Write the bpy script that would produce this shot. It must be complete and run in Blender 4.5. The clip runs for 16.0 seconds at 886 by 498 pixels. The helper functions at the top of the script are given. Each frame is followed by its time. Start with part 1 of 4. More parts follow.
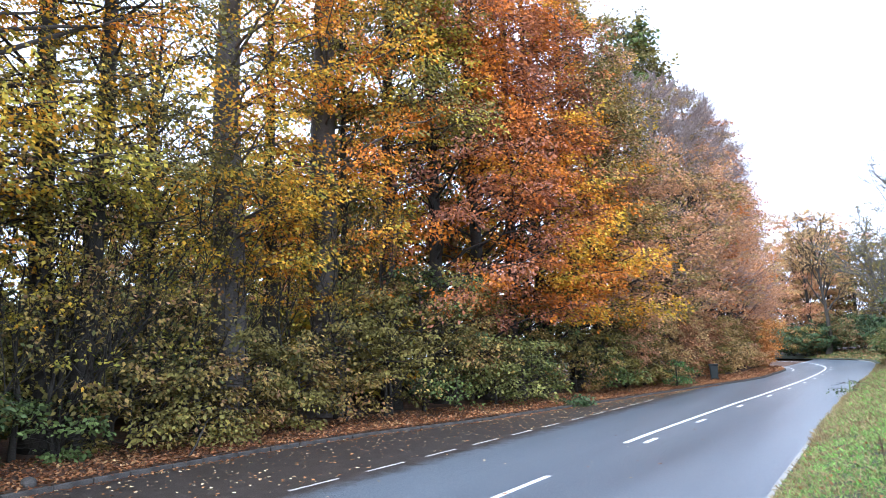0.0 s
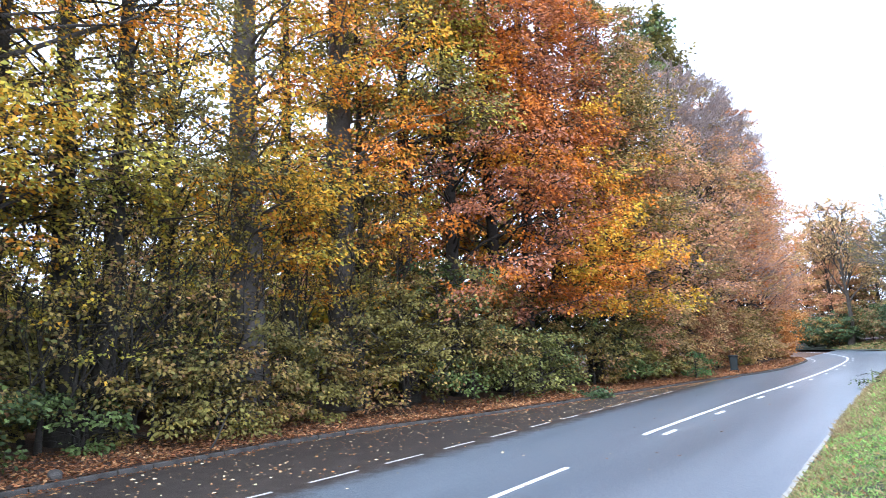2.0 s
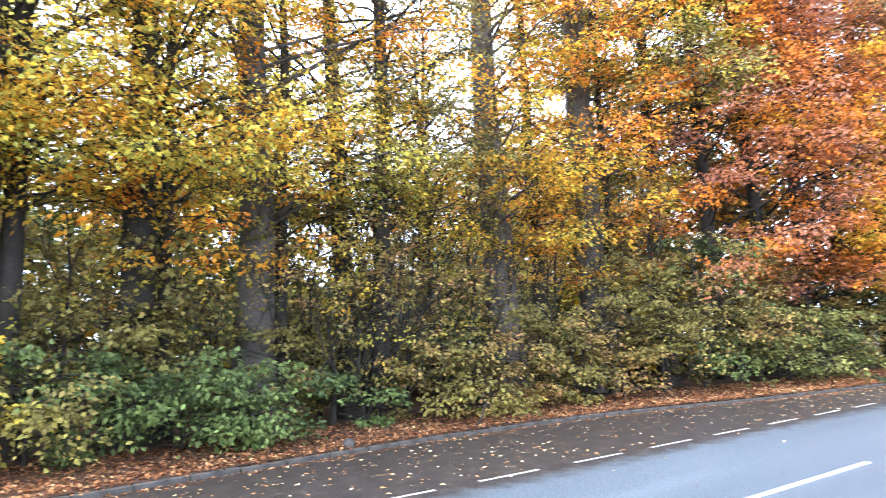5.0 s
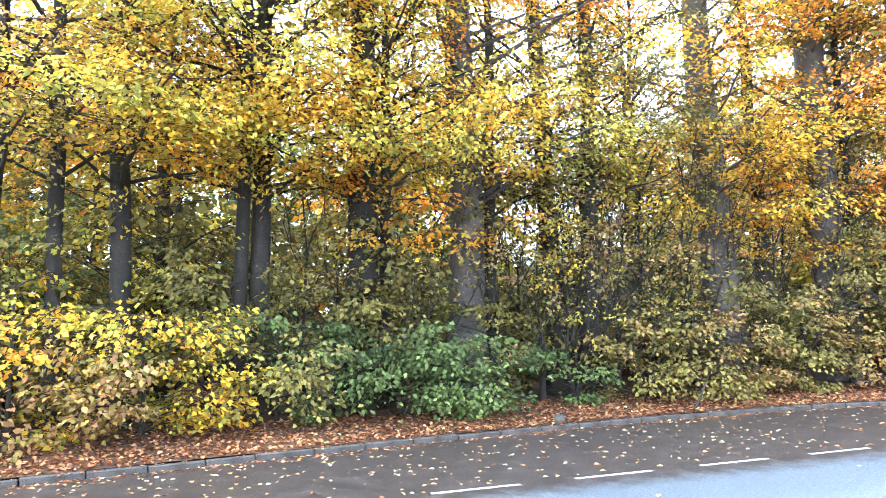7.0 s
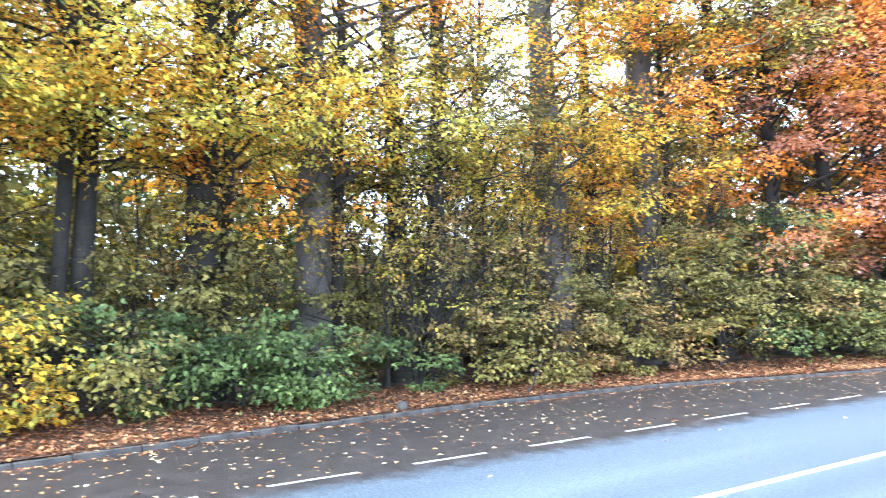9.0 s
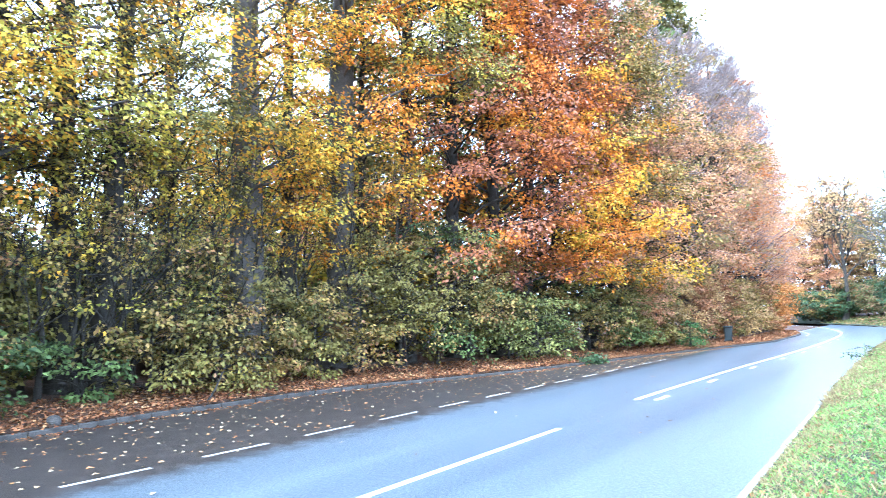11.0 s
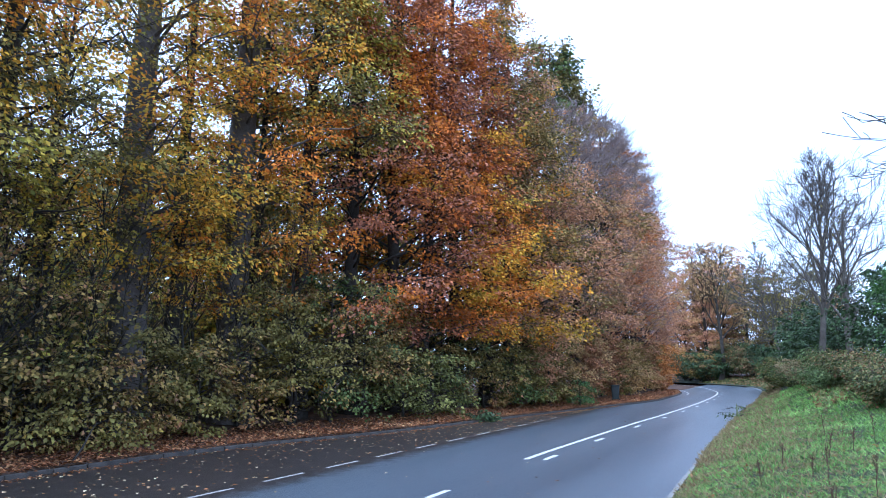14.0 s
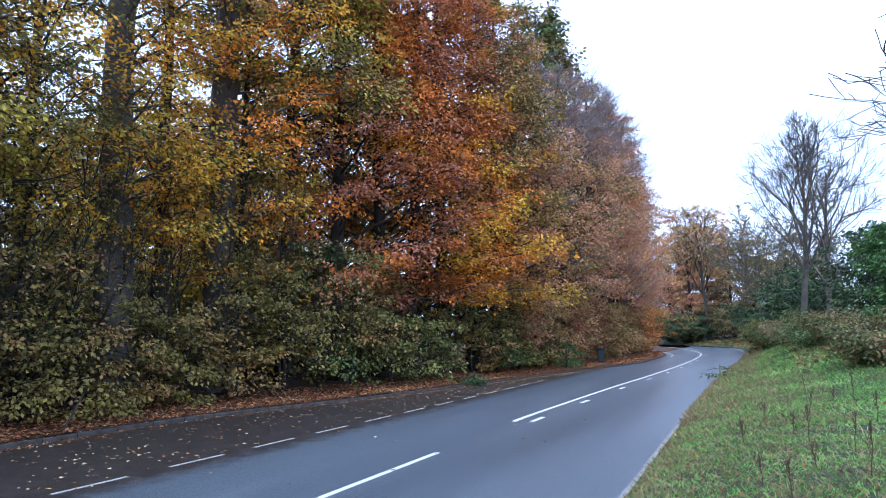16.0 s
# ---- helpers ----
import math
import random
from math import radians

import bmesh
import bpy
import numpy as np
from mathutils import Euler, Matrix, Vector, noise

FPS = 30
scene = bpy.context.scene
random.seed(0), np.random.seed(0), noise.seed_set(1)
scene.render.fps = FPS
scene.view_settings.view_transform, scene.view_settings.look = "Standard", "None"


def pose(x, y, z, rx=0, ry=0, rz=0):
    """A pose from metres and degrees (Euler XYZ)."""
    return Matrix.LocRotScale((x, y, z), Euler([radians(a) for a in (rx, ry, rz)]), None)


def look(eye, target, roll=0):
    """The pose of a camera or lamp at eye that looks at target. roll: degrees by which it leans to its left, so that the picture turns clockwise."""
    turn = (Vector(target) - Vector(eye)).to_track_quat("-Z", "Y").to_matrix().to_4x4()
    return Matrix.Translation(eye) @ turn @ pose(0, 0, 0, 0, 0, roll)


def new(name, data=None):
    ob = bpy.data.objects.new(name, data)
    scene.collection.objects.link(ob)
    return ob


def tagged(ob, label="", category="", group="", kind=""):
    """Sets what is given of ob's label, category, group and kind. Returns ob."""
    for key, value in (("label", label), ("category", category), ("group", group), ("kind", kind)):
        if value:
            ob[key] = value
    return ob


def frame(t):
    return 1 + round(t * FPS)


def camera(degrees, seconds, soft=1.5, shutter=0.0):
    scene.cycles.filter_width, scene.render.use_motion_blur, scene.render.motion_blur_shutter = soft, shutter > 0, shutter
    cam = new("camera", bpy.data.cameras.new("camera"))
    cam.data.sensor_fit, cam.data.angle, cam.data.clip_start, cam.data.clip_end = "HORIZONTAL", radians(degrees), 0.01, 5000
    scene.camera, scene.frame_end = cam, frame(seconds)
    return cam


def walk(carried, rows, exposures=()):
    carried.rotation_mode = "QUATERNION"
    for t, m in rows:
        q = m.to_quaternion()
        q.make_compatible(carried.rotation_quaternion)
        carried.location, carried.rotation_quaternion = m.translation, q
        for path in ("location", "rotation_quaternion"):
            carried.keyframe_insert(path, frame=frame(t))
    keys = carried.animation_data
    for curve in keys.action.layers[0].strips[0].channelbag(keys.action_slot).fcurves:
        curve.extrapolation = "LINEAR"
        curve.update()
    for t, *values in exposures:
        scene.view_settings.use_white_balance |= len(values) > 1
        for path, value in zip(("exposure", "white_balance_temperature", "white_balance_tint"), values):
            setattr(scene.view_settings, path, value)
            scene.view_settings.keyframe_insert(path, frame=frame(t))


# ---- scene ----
cam = camera(66.3, 16.0, 0.6, 0.4)
PATH = [
    (0, (-0.019, 0.000, 2.192), (-0.062, 1.975, 2.509), -1.98),
    (0.5, (-0.019, 0.021, 2.183), (-0.061, 1.996, 2.496), -1.86),
    (1, (-0.018, 0.025, 2.184), (-0.059, 2.002, 2.483), -1.86),
    (1.5, (-0.006, 0.017, 2.186), (-0.053, 1.995, 2.482), -1.80),
    (2, (-0.022, -0.017, 2.185), (-0.114, 1.959, 2.484), -2.29),
    (2.5, (-0.039, 0.016, 2.175), (-0.216, 1.986, 2.471), -2.67),
    (3, (-0.062, 0.001, 2.173), (-0.332, 1.961, 2.464), -2.62),
    (3.5, (-0.080, -0.032, 2.187), (-0.429, 1.916, 2.471), -2.65),
    (4, (-0.092, -0.034, 2.186), (-0.541, 1.894, 2.468), -2.86),
    (4.5, (-0.149, -0.025, 2.173), (-0.736, 1.867, 2.454), -2.87),
    (5, (-0.172, -0.034, 2.168), (-0.953, 1.786, 2.448), -2.69),
    (7.5, (-0.247, -0.164, 2.114), (-1.557, 1.329, 2.350), -1.34),
    (8, (-0.206, -0.144, 2.113), (-1.471, 1.389, 2.335), -1.33),
    (8.5, (-0.200, -0.103, 2.112), (-1.306, 1.550, 2.323), -1.45),
    (9, (-0.154, -0.097, 2.129), (-1.084, 1.663, 2.324), -1.49),
    (9.5, (-0.138, -0.054, 2.119), (-0.832, 1.813, 2.299), -1.27),
    (10, (-0.096, -0.005, 2.117), (-0.532, 1.940, 2.282), -1.21),
    (12.5, (0.060, 0.011, 2.163), (0.244, 1.982, 2.445), 0.90),
    (13, (0.085, 0.034, 2.176), (0.341, 1.990, 2.500), 1.10),
    (13.5, (0.063, 0.004, 2.177), (0.284, 1.960, 2.527), 0.75),
    (14, (0.058, -0.003, 2.190), (0.254, 1.957, 2.538), 0.46),
    (14.5, (0.056, 0.002, 2.189), (0.274, 1.966, 2.498), 0.13),
    (15, (0.098, 0.042, 2.194), (0.328, 2.009, 2.468), -0.01),
    (15.5, (0.097, 0.049, 2.182), (0.334, 2.018, 2.441), -0.07),
    (16, (0.062, 0.027, 2.181), (0.299, 1.998, 2.431), -0.32),
]
walk(cam, [(t, look(eye, target, roll)) for t, eye, target, roll in PATH],
     [(0.0, 1.27, 5650, 12), (3.5, 1.75, 5700, 12), (5.2, 2.27, 5900, 12), (7.3, 2.67, 5650, 8), (9.0, 2.57, 5400, 8), (10.2, 2.57, 5100, 4), (12.4, 1.4, 4860, 8), (14.0, 0.57, 4860, 12), (16.0, 0.47, 5050, 14)])

# ---- world and light ----
SUN_AZ, SUN_EL = radians(205), radians(42)
world = bpy.data.worlds.new("overcast_sky")
scene.world = world
world.use_nodes = True
wn, wl = world.node_tree.nodes, world.node_tree.links
sky = wn.new("ShaderNodeTexSky")
sky.sky_type, sky.sun_disc, sky.sun_elevation, sky.sun_rotation = "NISHITA", False, SUN_EL, SUN_AZ
sky.air_density, sky.dust_density, sky.ozone_density = 1.0, 3.0, 1.0
cloud = wn.new("ShaderNodeMix")
cloud.data_type = "RGBA"
cloud.inputs[0].default_value = 0.75
cloud.inputs[7].default_value = (8.9, 9.8, 11.3, 1)
wl.new(sky.outputs[0], cloud.inputs[6])
wl.new(cloud.outputs[2], wn["Background"].inputs[0])
wn["Background"].inputs[1].default_value = 0.14
sun = new("sun", bpy.data.lights.new("sun", "SUN"))
sun.data.energy, sun.data.angle, sun.data.color = 1.7, radians(22), (1.0, 0.96, 0.9)
sun.matrix_world = look((math.sin(SUN_AZ) * 40, math.cos(SUN_AZ) * 40, 40 * math.tan(SUN_EL)), (0, 0, 0))

# ---- materials ----


def mat(name, rough=0.7, metal=0.0):
    m = bpy.data.materials.new(name)
    m.use_nodes = True
    b = m.node_tree.nodes["Principled BSDF"]
    b.inputs["Roughness"].default_value, b.inputs["Metallic"].default_value = rough, metal
    return m, m.node_tree.nodes, m.node_tree.links, b


def ramp(nodes, stops):
    r = nodes.new("ShaderNodeValToRGB")
    el = r.color_ramp.elements
    while len(el) < len(stops):
        el.new(0.5)
    for e, (p, c) in zip(el, stops):
        e.position, e.color = p, (*c, 1)
    return r


def noise_node(nodes, links, scale, detail=4.0, coord="Object", rough=0.6):
    tc, n = nodes.new("ShaderNodeTexCoord"), nodes.new("ShaderNodeTexNoise")
    n.inputs["Scale"].default_value, n.inputs["Detail"].default_value, n.inputs["Roughness"].default_value = scale, detail, rough
    links.new(tc.outputs[coord], n.inputs["Vector"])
    return n


def bumped(nodes, links, b, src, strength, distance=0.02):
    k = nodes.new("ShaderNodeBump")
    k.inputs["Strength"].default_value, k.inputs["Distance"].default_value = strength, distance
    links.new(src, k.inputs["Height"])
    links.new(k.outputs[0], b.inputs["Normal"])


def leaf_material(name, stops, clump=0.66, rough=0.55, through_light=0.25, vary=(0.6, 1.42)):
    """Foliage: colour differs from leaf to leaf and from spray to spray; light passes through."""
    m, n, l, b = mat(name, rough)
    geo, nz = n.new("ShaderNodeNewGeometry"), noise_node(n, l, 0.55, 2.0)
    add = n.new("ShaderNodeMath")
    add.operation = "MULTIPLY_ADD"
    l.new(geo.outputs["Random Per Island"], add.inputs[0])
    add.inputs[1].default_value = 1 - clump
    mul = n.new("ShaderNodeMapRange")
    mul.inputs[1].default_value, mul.inputs[2].default_value = 0.3, 0.7
    mul.inputs[3].default_value, mul.inputs[4].default_value = 0.0, clump
    l.new(nz.outputs["Fac"], mul.inputs[0])
    l.new(mul.outputs[0], add.inputs[2])
    r = ramp(n, stops)
    l.new(add.outputs[0], r.inputs[0])
    # random value per leaf: browning, plus shading by facing and curl put into colour
    jitter = n.new("ShaderNodeMath")
    jitter.operation = "MULTIPLY"
    jitter.inputs[1].default_value = 17.3
    l.new(geo.outputs["Random Per Island"], jitter.inputs[0])
    part_of = n.new("ShaderNodeMath")
    part_of.operation = "FRACT"
    l.new(jitter.outputs[0], part_of.inputs[0])
    leaf_value = n.new("ShaderNodeMapRange")
    leaf_value.inputs[3].default_value, leaf_value.inputs[4].default_value = vary
    l.new(part_of.outputs[0], leaf_value.inputs[0])
    hue = n.new("ShaderNodeHueSaturation")
    l.new(leaf_value.outputs[0], hue.inputs["Value"])
    l.new(r.outputs[0], hue.inputs["Color"])
    l.new(hue.outputs[0], b.inputs["Base Color"])
    b.inputs["Specular IOR Level"].default_value = 0.18
    tr, mix = n.new("ShaderNodeBsdfTranslucent"), n.new("ShaderNodeMixShader")
    l.new(hue.outputs[0], tr.inputs[0])
    mix.inputs[0].default_value = through_light
    l.new(b.outputs[0], mix.inputs[1])
    l.new(tr.outputs[0], mix.inputs[2])
    l.new(mix.outputs[0], n["Material Output"].inputs[0])
    return m


def surface(name, stops, scale, rough, bump=0.3, fine=40.0, distance=0.02, rough_range=0.0, spec=0.5):
    """Mottled surface: large stains, fine grain and relief."""
    m, n, l, b = mat(name, rough)
    big, small = noise_node(n, l, scale, 5.0), noise_node(n, l, fine, 3.0)
    mix = n.new("ShaderNodeMix")
    mix.inputs[0].default_value = 0.45
    l.new(big.outputs["Fac"], mix.inputs[2])
    l.new(small.outputs["Fac"], mix.inputs[3])
    r = ramp(n, stops)
    l.new(mix.outputs[0], r.inputs[0])
    l.new(r.outputs[0], b.inputs["Base Color"])
    b.inputs["Specular IOR Level"].default_value = spec
    if rough_range:
        mr = n.new("ShaderNodeMapRange")
        mr.inputs[1].default_value, mr.inputs[2].default_value = 0.35, 0.65
        mr.inputs[3].default_value, mr.inputs[4].default_value = rough - rough_range, rough + rough_range
        l.new(big.outputs["Fac"], mr.inputs[0])
        l.new(mr.outputs[0], b.inputs["Roughness"])
    bumped(n, l, b, small.outputs["Fac"], bump, distance)
    return m


ORANGE, GOLD, YELLOW = (0.68, 0.21, 0.025), (0.72, 0.36, 0.035), (0.72, 0.48, 0.05)
OLIVE, GREEN, DARKGREEN = (0.175, 0.14, 0.042), (0.085, 0.115, 0.037), (0.036, 0.06, 0.03)
RUST, BROWN, PURPLE = (0.45, 0.17, 0.058), (0.27, 0.15, 0.075), (0.34, 0.145, 0.095)
LIME = (0.36, 0.34, 0.06)
L_GOLD = leaf_material("leaves_gold", [(0.0, OLIVE), (0.12, LIME), (0.32, YELLOW), (0.55, GOLD), (0.82, ORANGE), (1.0, RUST)], 0.72, through_light=0.38)
L_YELLOW = leaf_material("leaves_yellow", [(0.0, GREEN), (0.28, LIME), (0.5, YELLOW), (0.72, GOLD), (0.88, ORANGE), (1.0, BROWN)], 0.5, through_light=0.38)
L_ORANGE = leaf_material("leaves_orange", [(0.0, RUST), (0.35, ORANGE), (0.75, (0.64, 0.28, 0.035)), (1.0, GOLD)], through_light=0.36)
L_RUST = leaf_material("leaves_rust", [(0.0, PURPLE), (0.4, RUST), (0.75, ORANGE), (1.0, GOLD)], through_light=0.36)
L_PURPLE = leaf_material("leaves_copper", [(0.0, BROWN), (0.35, PURPLE), (0.75, RUST), (1.0, ORANGE)], through_light=0.34)
L_OLIVE = leaf_material("leaves_olive", [(0.0, GREEN), (0.4, OLIVE), (0.8, (0.27, 0.24, 0.06)), (1.0, (0.5, 0.3, 0.05))])
L_YELLOWGREEN = leaf_material("leaves_yellow_green", [(0.0, GREEN), (0.32, LIME), (0.68, (0.62, 0.46, 0.06)), (0.92, GOLD), (1.0, ORANGE)], through_light=0.36)
L_GREEN = leaf_material("leaves_green", [(0.0, DARKGREEN), (0.45, GREEN), (0.85, (0.18, 0.24, 0.07)), (1.0, (0.3, 0.33, 0.08))])
L_LIMELEAF = leaf_material("leaves_lime", [(0.0, (0.08, 0.1, 0.03)), (0.5, (0.17, 0.18, 0.05)), (1.0, (0.36, 0.34, 0.1))], 0.3, 0.4)
L_RUSTBROWN = leaf_material("leaves_rust_brown", [(0.0, (0.16, 0.08, 0.045)), (0.5, (0.32, 0.15, 0.07)), (1.0, (0.46, 0.24, 0.1))], 0.5)
L_RUSSET = leaf_material("leaves_russet", [(0.0, (0.3, 0.13, 0.05)), (0.5, (0.5, 0.2, 0.05)), (1.0, (0.6, 0.3, 0.06))], 0.5)
L_MIXED = leaf_material("leaves_mixed", [(0.0, GREEN), (0.34, OLIVE), (0.58, (0.4, 0.28, 0.075)), (0.76, BROWN), (1.0, (0.46, 0.21, 0.06))], 0.45)
# brown and tan leaves, lightened so that distance haze is in the colour
L_HAZEBROWN = leaf_material("leaves_hazed_brown", [(0.0, (0.29, 0.17, 0.11)), (0.35, (0.46, 0.25, 0.145)), (0.65, (0.58, 0.3, 0.15)), (0.9, (0.62, 0.39, 0.15)), (1.0, (0.66, 0.44, 0.1))], 0.6, 0.5, 0.42, (0.95, 1.4))
L_HAZETAN = leaf_material("leaves_hazed_tan", [(0.0, (0.2, 0.14, 0.07)), (0.4, (0.36, 0.24, 0.11)), (0.75, (0.56, 0.37, 0.15)), (1.0, (0.66, 0.46, 0.15))], 0.6, 0.55, 0.42, (0.95, 1.4))
L_EVERGREEN = leaf_material("leaves_evergreen", [(0.0, (0.03, 0.05, 0.025)), (0.6, (0.06, 0.1, 0.04)), (1.0, (0.14, 0.2, 0.08))], 0.4, 0.35, 0.2)
L_LAUREL = leaf_material("leaves_laurel", [(0.0, (0.05, 0.1, 0.03)), (0.6, (0.09, 0.19, 0.05)), (1.0, (0.2, 0.3, 0.1))], 0.4, 0.3, 0.25)
L_BRAMBLE = leaf_material("bramble_leaves", [(0.0, DARKGREEN), (0.3, GREEN), (0.5, (0.2, 0.19, 0.07)), (0.72, (0.26, 0.13, 0.07)), (0.9, (0.38, 0.24, 0.11)), (1.0, (0.46, 0.36, 0.17))], 0.5, 0.5, 0.2)
L_FALLEN = leaf_material("fallen_leaves", [(0.0, (0.09, 0.035, 0.018)), (0.3, (0.24, 0.095, 0.042)), (0.65, (0.36, 0.165, 0.07)), (0.92, (0.46, 0.28, 0.13)), (1.0, (0.7, 0.55, 0.26))], 0.25, 0.6, 0.1)
L_SPECK = leaf_material("scattered_leaves", [(0.0, (0.35, 0.15, 0.06)), (0.5, (0.5, 0.28, 0.12)), (0.8, (0.62, 0.5, 0.32)), (1.0, (0.75, 0.66, 0.4))], 0.1, 0.5, 0.1)
L_GRASS = leaf_material("grass_blades", [(0.0, (0.26, 0.21, 0.11)), (0.2, (0.19, 0.2, 0.075)), (0.5, (0.165, 0.34, 0.072)), (1.0, (0.38, 0.56, 0.16))], 0.6, 0.5, 0.3, (0.5, 1.6))
L_WEED = leaf_material("weed_leaves", [(0.0, (0.06, 0.1, 0.04)), (0.55, (0.16, 0.22, 0.075)), (1.0, (0.38, 0.44, 0.19))], 0.5, 0.45, 0.25, (0.5, 1.6))
L_DRY = leaf_material("dry_grass", [(0.0, (0.15, 0.1, 0.055)), (0.45, (0.32, 0.24, 0.13)), (0.75, (0.24, 0.23, 0.09)), (1.0, (0.46, 0.38, 0.22))], 0.4, 0.6, 0.25)
M_TWIG = surface("fine_twigs", [(0.3, (0.2, 0.155, 0.145)), (0.7, (0.36, 0.285, 0.265))], 1.5, 0.9, 0.2, 30, 0.01)
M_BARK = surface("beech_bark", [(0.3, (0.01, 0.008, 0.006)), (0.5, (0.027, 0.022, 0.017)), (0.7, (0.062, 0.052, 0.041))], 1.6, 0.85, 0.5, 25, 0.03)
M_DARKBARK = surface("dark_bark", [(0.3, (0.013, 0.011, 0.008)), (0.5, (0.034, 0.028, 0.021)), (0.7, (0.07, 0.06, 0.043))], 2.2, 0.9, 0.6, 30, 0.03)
M_GREYBARK = surface("smooth_grey_bark", [(0.3, (0.045, 0.038, 0.031)), (0.5, (0.09, 0.077, 0.066)), (0.7, (0.16, 0.14, 0.124))], 1.3, 0.8, 0.4, 18, 0.03)
M_PALEBARK = surface("pale_bark", [(0.3, (0.048, 0.042, 0.034)), (0.5, (0.1, 0.089, 0.074)), (0.7, (0.18, 0.163, 0.14))], 1.5, 0.85, 0.4, 25, 0.03)


def road_material():
    """Asphalt: pale gritty carriageway, and the older, leaf-stained surface of the lay-by along its edge, widened by a
    painted tree reflection.
    """
    m, n, l, b = mat("asphalt", 0.4)
    tc = n.new("ShaderNodeTexCoord")
    grit, big, streak = noise_node(n, l, 26, 5.0, rough=0.85), noise_node(n, l, 0.45, 5.0), n.new("ShaderNodeTexNoise")
    stain = noise_node(n, l, 2.6, 6.0, rough=0.7)
    turn = n.new("ShaderNodeMapping")
    turn.inputs["Location"].default_value = (0, 0, 0)
    turn.inputs["Rotation"].default_value = (0, 0, radians(31))
    l.new(tc.outputs["Object"], turn.inputs["Vector"])
    sep = n.new("ShaderNodeSeparateXYZ")
    l.new(turn.outputs[0], sep.inputs[0])
    stretch = n.new("ShaderNodeMapping")
    stretch.inputs["Scale"].default_value = (0.7, 0.04, 1)
    l.new(turn.outputs[0], stretch.inputs["Vector"])
    streak.inputs["Scale"].default_value, streak.inputs["Detail"].default_value = 1.0, 4.0
    l.new(stretch.outputs[0], streak.inputs["Vector"])
    # across: metres from the centre line, wobbled
    wob = n.new("ShaderNodeMath")
    wob.operation = "MULTIPLY_ADD"
    l.new(stain.outputs["Fac"], wob.inputs[0])
    wob.inputs[1].default_value = 1.2
    l.new(sep.outputs["X"], wob.inputs[2])
    # dark runs past the lay-by edge: wear and stain, plus tree reflection painted in
    worn = n.new("ShaderNodeMapRange")
    worn.interpolation_type = "SMOOTHSTEP"
    centre = float(BASE[0] * math.cos(HEAD) - BASE[1] * math.sin(HEAD))
    worn.inputs[1].default_value, worn.inputs[2].default_value = centre - 2.9 + 0.6 - 0.5, centre - 2.9 + 0.6 + 0.35
    worn.inputs[3].default_value, worn.inputs[4].default_value = 1.0, 0.0
    l.new(wob.outputs[0], worn.inputs[0])
    ends = n.new("ShaderNodeMapRange")
    ends.interpolation_type = "SMOOTHSTEP"
    along = float(BASE[0] * math.sin(HEAD) + BASE[1] * math.cos(HEAD))
    ends.inputs[1].default_value, ends.inputs[2].default_value = along + 26, along + 40
    ends.inputs[3].default_value, ends.inputs[4].default_value = 1.0, 0.0
    l.new(sep.outputs["Y"], ends.inputs[0])
    both = n.new("ShaderNodeMath")
    both.operation = "MULTIPLY"
    l.new(worn.outputs[0], both.inputs[0])
    l.new(ends.outputs[0], both.inputs[1])

    def blend(stops, x, y, share):
        mx = n.new("ShaderNodeMix")
        mx.inputs[0].default_value = share
        l.new(x, mx.inputs[2])
        l.new(y, mx.inputs[3])
        r = ramp(n, stops)
        l.new(mx.outputs[0], r.inputs[0])
        return r.outputs[0]

    pale = blend([(0.4, (0.03, 0.041, 0.053)), (0.5, (0.095, 0.12, 0.147)), (0.6, (0.215, 0.25, 0.29))], streak.outputs["Fac"], grit.outputs["Fac"], 0.82)
    dark = blend([(0.38, (0.008, 0.007, 0.0065)), (0.5, (0.027, 0.022, 0.02)), (0.62, (0.075, 0.06, 0.053))], stain.outputs["Fac"], grit.outputs["Fac"], 0.6)
    mix = n.new("ShaderNodeMix")
    mix.data_type = "RGBA"
    l.new(both.outputs[0], mix.inputs[0])
    l.new(pale, mix.inputs[6])
    l.new(dark, mix.inputs[7])
    l.new(mix.outputs[2], b.inputs["Base Color"])
    rr = n.new("ShaderNodeMapRange")
    rr.inputs[1].default_value, rr.inputs[2].default_value = 0.0, 1.0
    rr.inputs[3].default_value, rr.inputs[4].default_value = 0.31, 0.46
    l.new(both.outputs[0], rr.inputs[0])
    b.inputs["Specular IOR Level"].default_value = 0.6
    l.new(rr.outputs[0], b.inputs["Roughness"])
    bumped(n, l, b, grit.outputs["Fac"], 0.6, 0.01)
    return m


BASE, HEAD = np.array((-0.52, 9.65)), radians(31)
M_ASPHALT = road_material()
M_PAINT = surface("road_paint", [(0.25, (0.3, 0.3, 0.3)), (0.42, (0.7, 0.7, 0.68)), (0.7, (0.84, 0.84, 0.82))], 3.0, 0.5, 0.3, 60, 0.004)
M_WORNPAINT = surface("worn_road_paint", [(0.3, (0.08, 0.075, 0.07)), (0.48, (0.36, 0.345, 0.33)), (0.7, (0.58, 0.57, 0.54))], 5.0, 0.6, 0.3, 50, 0.004)
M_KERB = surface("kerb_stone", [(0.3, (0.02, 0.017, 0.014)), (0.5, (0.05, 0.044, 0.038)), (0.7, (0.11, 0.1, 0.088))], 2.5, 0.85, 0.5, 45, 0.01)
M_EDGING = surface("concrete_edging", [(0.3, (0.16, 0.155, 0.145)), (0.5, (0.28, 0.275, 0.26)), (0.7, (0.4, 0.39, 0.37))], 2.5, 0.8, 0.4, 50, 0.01)
